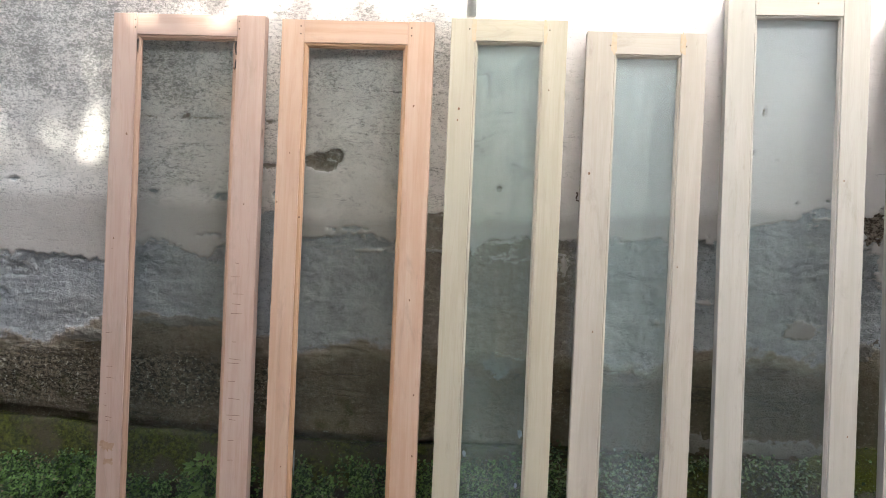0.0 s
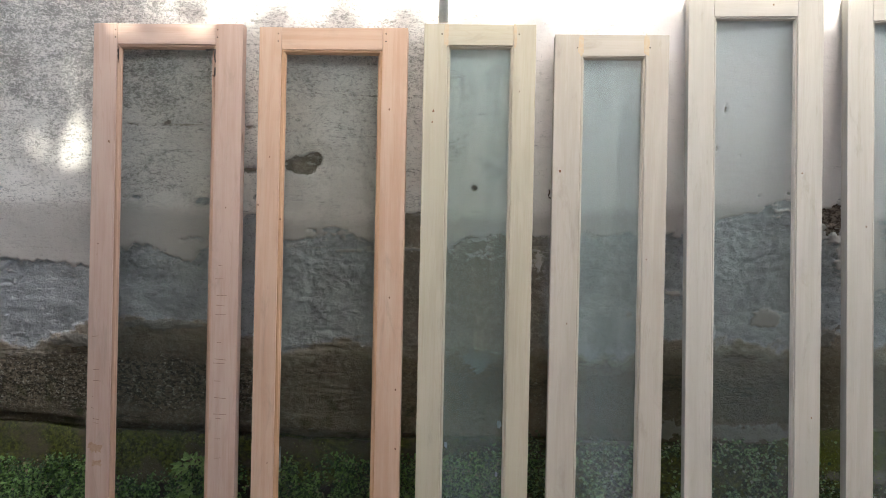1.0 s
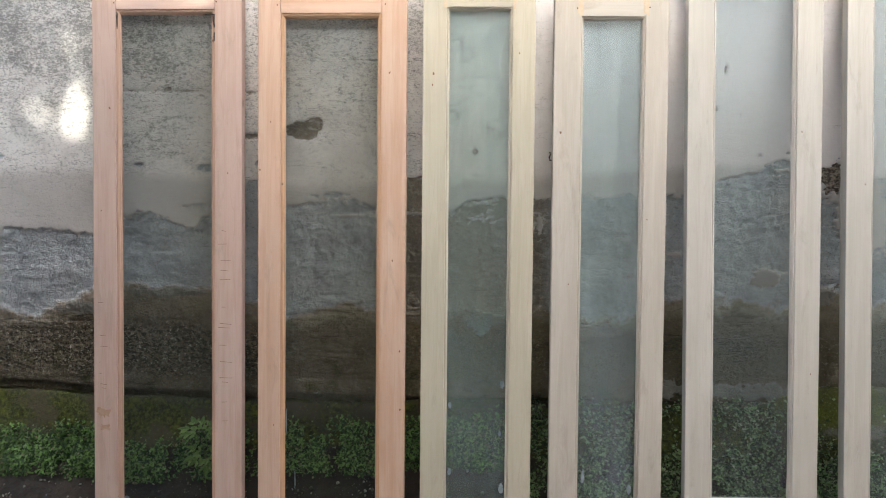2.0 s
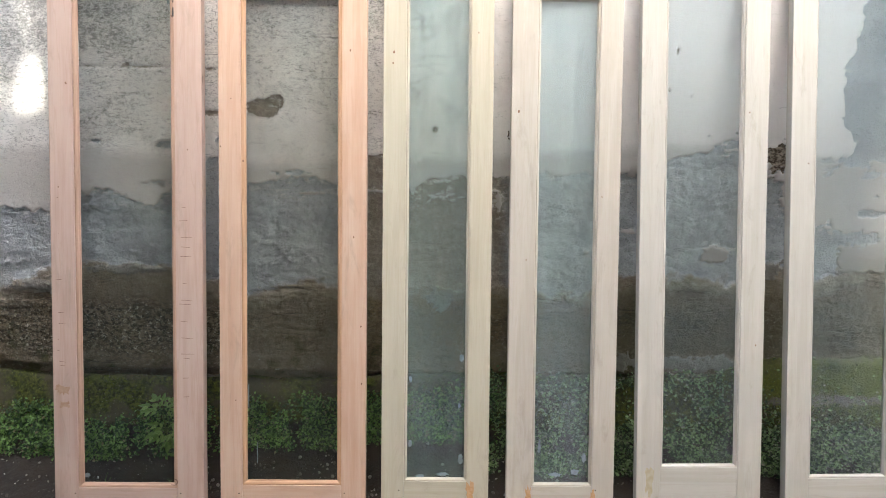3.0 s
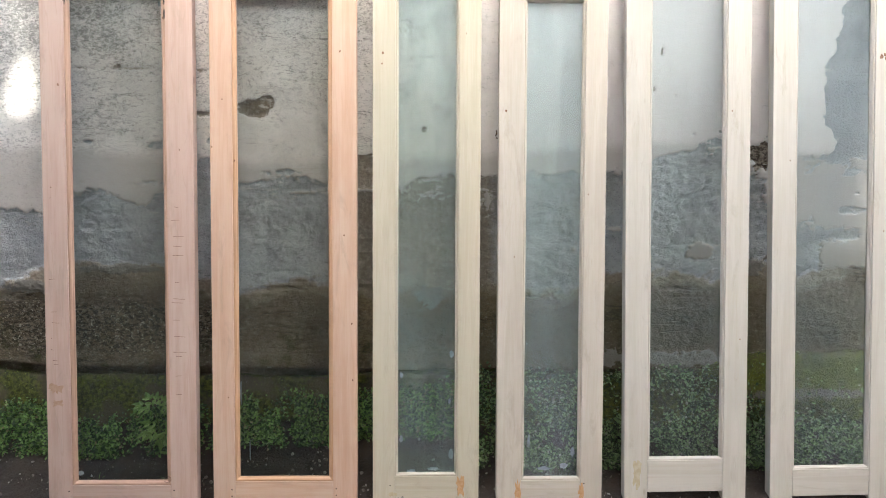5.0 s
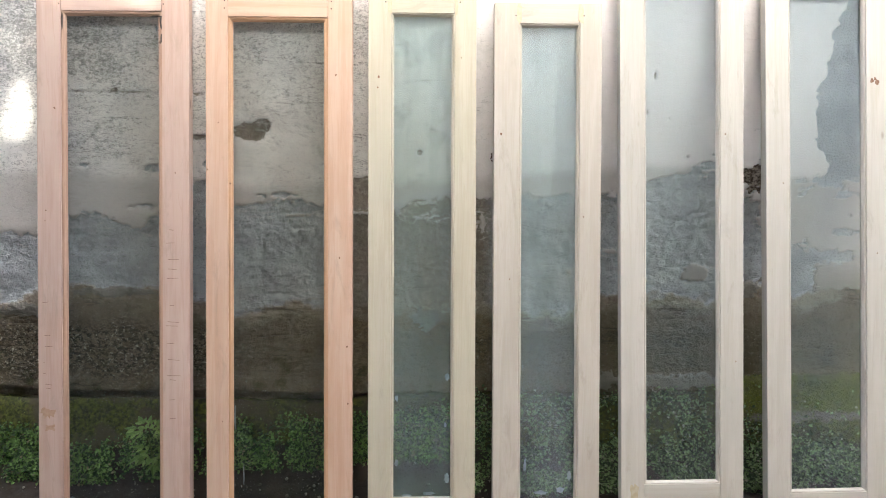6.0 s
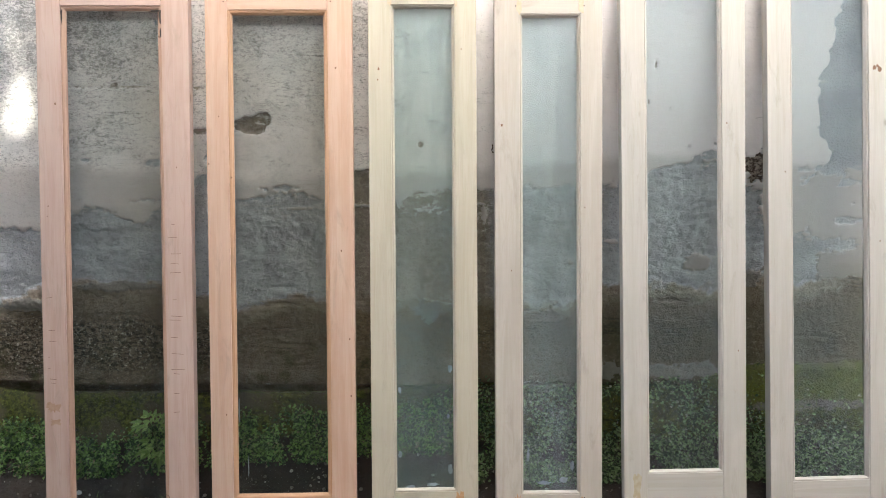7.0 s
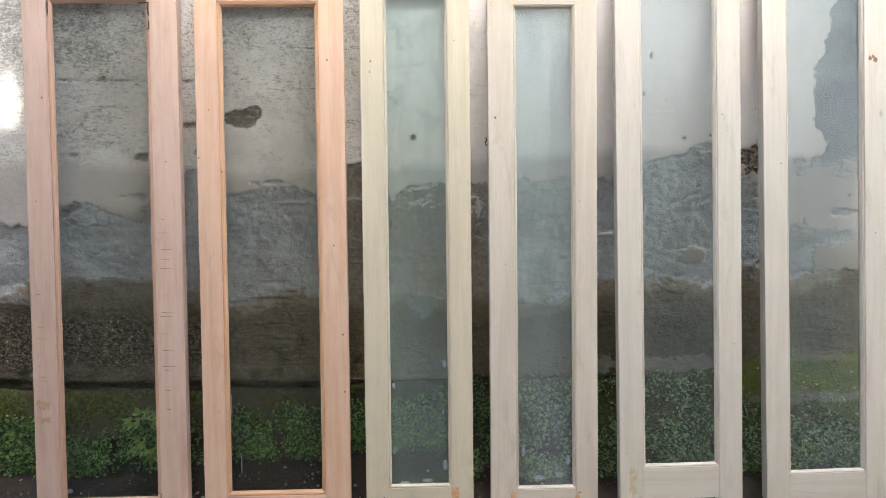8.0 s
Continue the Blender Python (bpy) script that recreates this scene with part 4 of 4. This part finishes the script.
# dry and pale fallen leaves where the weeds meet the bare soil
DRY = leaf_material("dry_leaf", (0.13, 0.115, 0.09), (0.33, 0.31, 0.26), (0.48, 0.47, 0.43))
pts = scatter(4000, 15, (-2.3, 2.3), lambda x, r: -0.36 + 0.19 * r ** 0.5, lambda x, y, r: (r < np.where(x < -0.7, 0.55, 0.2)) & clump(x, y, 151, 6.0, -0.05), (0.002, 0.012), (0.006, 0.018))
tagged(new("fallen_leaves", leaves("fallen_leaves", DRY, SPEAR, *pts, rnd_leaf)), "pale dry fallen leaves on dark soil", "leaves", kind="stuff")


def litter():
    """Chips of stone, plaster and dry leaf on the soil."""
    rnd = random.Random(19)
    bm = bmesh.new()
    for _ in range(800):
        x, y = rnd.uniform(-2.2, 2.2), rnd.uniform(-0.56, -0.16)
        z = float(ground_height(np.array([x]), np.array([y]))[0])
        r = 0.0025 + 0.007 * rnd.random() ** 3
        m = Matrix.Translation((x, y, z + r * 0.3)) @ Euler((rnd.random() * 6, rnd.random() * 6, rnd.random() * 6)).to_matrix().to_4x4() @ Matrix.Diagonal((1, 0.6 + rnd.random() * 0.5, 0.35 + 0.4 * rnd.random(), 1))
        bmesh.ops.create_icosphere(bm, subdivisions=1, radius=r, matrix=m)
    me = bpy.data.meshes.new("soil_litter")
    bm.to_mesh(me)
    bm.free()
    me.materials.append(leaf_material("litter", (0.10, 0.085, 0.07), (0.30, 0.28, 0.25), (0.45, 0.44, 0.42)))
    tagged(new("soil_litter", me), "small pale stones and crumbs on the soil", "litter", kind="stuff")


litter()


def leafy_weed():
    """A weed with two whorls of divided, toothed fresh green leaves."""
    rnd = random.Random(23)
    plant = new("leafy_weed")
    gx, gy = -0.975, -0.170
    gz = float(ground_height(np.array([gx]), np.array([gy]))[0])
    plant.location = (gx, gy, gz - 0.01)
    face = Vector((0.22, -0.62, 0.75)).normalized()
    right = Vector((1, 0, 0)) - face * face.x
    right.normalize()
    rise = face.cross(right)
    half = ((0.0, 0.0), (0.12, 0.14), (0.20, 0.22), (0.17, 0.32), (0.23, 0.42), (0.16, 0.52), (0.17, 0.64), (0.10, 0.74), (0.0, 1.0))

    def leaflet(verts, faces, root, way, size, tilt):
        across = way.cross(tilt).normalized()
        up = across.cross(way)
        b = len(verts)
        n = len(half)
        for side in (1, -1):
            for w, t in half:
                verts.append(root + (across * (side * w) + way * t + up * (0.35 * w - 0.18 * t * t)) * size)
        for k in range(1, n - 1):
            faces.append((b, b + k, b + k + 1))
            faces.append((b, b + n + k + 1, b + n + k))
        faces.append((b, b + n - 1, b + n - 2))

    whorls = (((0.000, -0.030, 0.185), ((158, 0.095), (128, 0.090), (100, 0.070), (68, 0.072), (32, 0.085), (188, 0.075), (5, 0.06))),
              ((0.022, -0.055, 0.120), ((200, 0.085), (230, 0.075), (-48, 0.080), (-78, 0.085), (-18, 0.070), (165, 0.070), (35, 0.055))))
    for centre, rays in whorls:
        centre = Vector(centre)
        stem = part("stem", rod((0, 0, 0), centre, 0.0028, 0.0016, 6), STEM, plant)
        for degrees, length in rays:
            a = math.radians(degrees + rnd.uniform(-8, 8))
            tilt = (face + right * rnd.uniform(-0.35, 0.35) + rise * rnd.uniform(-0.3, 0.3)).normalized()
            run = (right * math.cos(a) + rise * math.sin(a) + face * rnd.uniform(-0.1, 0.3)).normalized()
            side = run.cross(tilt).normalized()
            verts, faces = [], []
            for t, sgn, k in ((0.30, 1, 0.42), (0.34, -1, 0.42), (0.58, 1, 0.40), (0.62, -1, 0.40), (0.62, 0, 0.52)):
                way = (run * (0.75 if sgn else 1) + side * sgn * 0.75 - tilt * 0.12).normalized()
                leaflet(verts, faces, centre + run * (t * length), way, length * k * rnd.uniform(0.9, 1.15), tilt)
            blade = new("leaf", mesh_from("leaf", [tuple(v) for v in verts], faces, BRIGHT))
            blade.parent = stem
    tagged(plant, "fresh green leafy weed growing from the bank", "plant")


leafy_weed()


def grass_tuft(x, y, blades, height, seed):
    rnd = random.Random(seed)
    tuft = new("grass_tuft")
    tuft.location = (x, y, float(ground_height(np.array([x]), np.array([y]))[0]) - 0.004)
    for _ in range(blades):
        a, h = rnd.random() * 6.283, height * (0.6 + 0.6 * rnd.random())
        lean = Vector((math.cos(a), math.sin(a) * 0.6, 0)) * h * (0.25 + 0.5 * rnd.random())
        w = Vector((-math.sin(a), math.cos(a), 0)) * 0.0016
        bm = bmesh.new()
        row = []
        for k in range(5):
            t = k / 4
            c = lean * t * t + Vector((0, 0, h * t * (1 - 0.25 * t)))
            row.append((bm.verts.new(c - w * (1 - t * 0.9)), bm.verts.new(c + w * (1 - t * 0.9))))
        for p, q in zip(row, row[1:]):
            bm.faces.new((p[0], p[1], q[1], q[0]))
        part("blade", bm, GREEN, tuft)
    tagged(tuft, "thin tuft of grass sprouting from dark soil", "grass")


grass_tuft(-1.17, -0.33, 7, 0.07, 3)
grass_tuft(-0.30, -0.17, 8, 0.13, 4)
grass_tuft(-0.93, -0.30, 5, 0.04, 5)

# ---- behind the camera, unseen: tiled eave, roofs, walls and a tree that shape the light ----
CLAY = plain("clay_tile", (0.30, 0.13, 0.08), (0.20, 0.09, 0.06), 12, 0.85)
# dark grey for the unseen walls, to keep bounced light low
BLOCK_GREY = plain("light_block_grey", (0.27, 0.25, 0.22), (0.18, 0.165, 0.145), 2.0, 0.9)
BARK = plain("bark", (0.13, 0.10, 0.07), (0.07, 0.055, 0.04), 14, 0.9, 0.8, 0.02)
SLOPE = 0.36


def tiled_roof(x0, x1, eave_y, eave_z, first, back_y, label, posts=()):
    roof = new("tiled_roof")
    roof.location = (0, eave_y, eave_z)
    run = eave_y - back_y
    bm = bmesh.new()
    a = [bm.verts.new(p) for p in ((x0, 0, -0.03), (x1, 0, -0.03), (x1, -run, run * SLOPE - 0.03), (x0, -run, run * SLOPE - 0.03))]
    b = [bm.verts.new(v.co + Vector((0, 0, 0.03))) for v in a]
    bm.faces.new(a[::-1])
    bm.faces.new(b)
    for i in range(4):
        j = (i + 1) % 4
        bm.faces.new((a[i], a[j], b[j], b[i]))
    part("roof_deck", bm, CLAY, roof)
    x = first
    while x < x1 - 0.06:
        bm = bmesh.new()
        lo, hi = [], []
        for k in range(11):
            t = math.pi * k / 10
            lo.append(bm.verts.new((x + 0.060 * math.cos(t), 0.0, 0.062 * math.sin(t) ** 0.8)))
            hi.append(bm.verts.new((x + 0.060 * math.cos(t), -run, run * SLOPE + 0.062 * math.sin(t) ** 0.8)))
        for k in range(10):
            bm.faces.new((lo[k], lo[k + 1], hi[k + 1], hi[k]))
        bm.faces.new(lo[::-1])
        bm.faces.new(hi)
        part("cover_tile", bm, CLAY, roof)
        x += 0.238
    for px, py in [(px, py) for px in posts for py in (-0.15, 0.15 - run)]:
        part("post", bar(px - 0.05, px + 0.05, py - 0.05, py + 0.05, -eave_z - 0.03, -0.032 - py * SLOPE, 0.006), BARK, roof)
    tagged(roof, label, "roof")


# eave matches the scalloped shadow; its depth keeps sun off the yard
tiled_roof(-0.605, 6.3, -1.5, 4.346, -0.383, -7.7, "red clay tiled roof with a scalloped eave", (2.6, 5.5))
# two unseen roofs added to shape the sun patches on the left
tiled_roof(-1.10, -0.61, -1.5, 4.180, -0.859, -5.4, "unseen narrow clay roof strip, set lower to let sun reach a door top")
tiled_roof(-6.0, -1.105, -1.5, 3.80, -5.9, -5.4, "unseen lower clay roof added to cut off the left sun patch", (-5.9, -3.4))
# unseen walls on three sides, added to hold back low sky and fill light
south_block = part("light_block_south", bar(-6.2, 6.2, -5.8, -5.6, -0.05, 3.80), BLOCK_GREY, None)
tagged(south_block, "plain dark grey unseen wall added to cut fill light", "wall", kind="structure")
for end, x in (("east_light_block", 6.25), ("far_west_light_block", -6.25)):
    tagged(part("wall_" + end, bar(x - 0.1, x + 0.1, -5.55, 0.2, -0.05, 3.80), BLOCK_GREY, None), "plain dark grey unseen wall added to cut fill light", "wall", kind="structure")
# unseen dark block, added so the left panes reflect less sky
BLOCK_BRICK = plain("block_brick", (0.20, 0.11, 0.08), (0.13, 0.075, 0.055), 6, 0.9)
tagged(part("reflection_block", bar(-6.6, -0.64, -7.2, -5.85, -0.05, 7.0), BLOCK_BRICK, None), "unseen dark brick block added to darken reflections in the left panes", "wall", kind="structure")


def yard_tree():
    rnd = random.Random(29)
    tree = new("tree")
    tree.location = (-3.0, -1.0, 0)
    part("trunk", rod((0, 0, -0.1), (0.1, 0.0, 3.6), 0.11, 0.07, 10), BARK, tree, shade=True)
    for tip in ((1.5, -0.5, 4.55), (0.9, -0.2, 4.9), (-0.4, 0.3, 5.1), (0.3, -0.9, 5.0)):
        part("limb", rod((0.1, 0, 3.5), tip, 0.06, 0.012, 8), BARK, tree, shade=True)
    places, normals, sizes = [], [], []
    # leaf clusters placed to shape the dappled sun on the wall's left
    for cx, cy, cz, rx, rz, count in ((1.42, -0.5, 4.60, 0.66, 0.40, 1500), (1.55, -0.5, 4.36, 0.75, 0.18, 420), (1.45, -0.5, 4.02, 0.50, 0.16, 100), (0.8, -0.4, 4.9, 0.7, 0.35, 420), (-0.3, 0.1, 5.1, 0.8, 0.5, 420)):
        for _ in range(count):
            v = Vector((rnd.gauss(0, 0.5), rnd.gauss(0, 0.5), rnd.gauss(0, 0.5)))
            places.append((cx + v.x * rx, cy + v.y * 0.35, cz + v.z * rz))
            normals.append((rnd.gauss(0, 0.6), rnd.gauss(0, 0.6), 0.7))
            sizes.append(rnd.uniform(0.06, 0.12))
    crown = new("crown", leaves("crown", GREEN, LEAF, places, normals, sizes, rnd))
    crown.parent = tree
    tagged(tree, "small unseen tree, its loose green foliage placed to dapple the sun", "tree")


yard_tree()
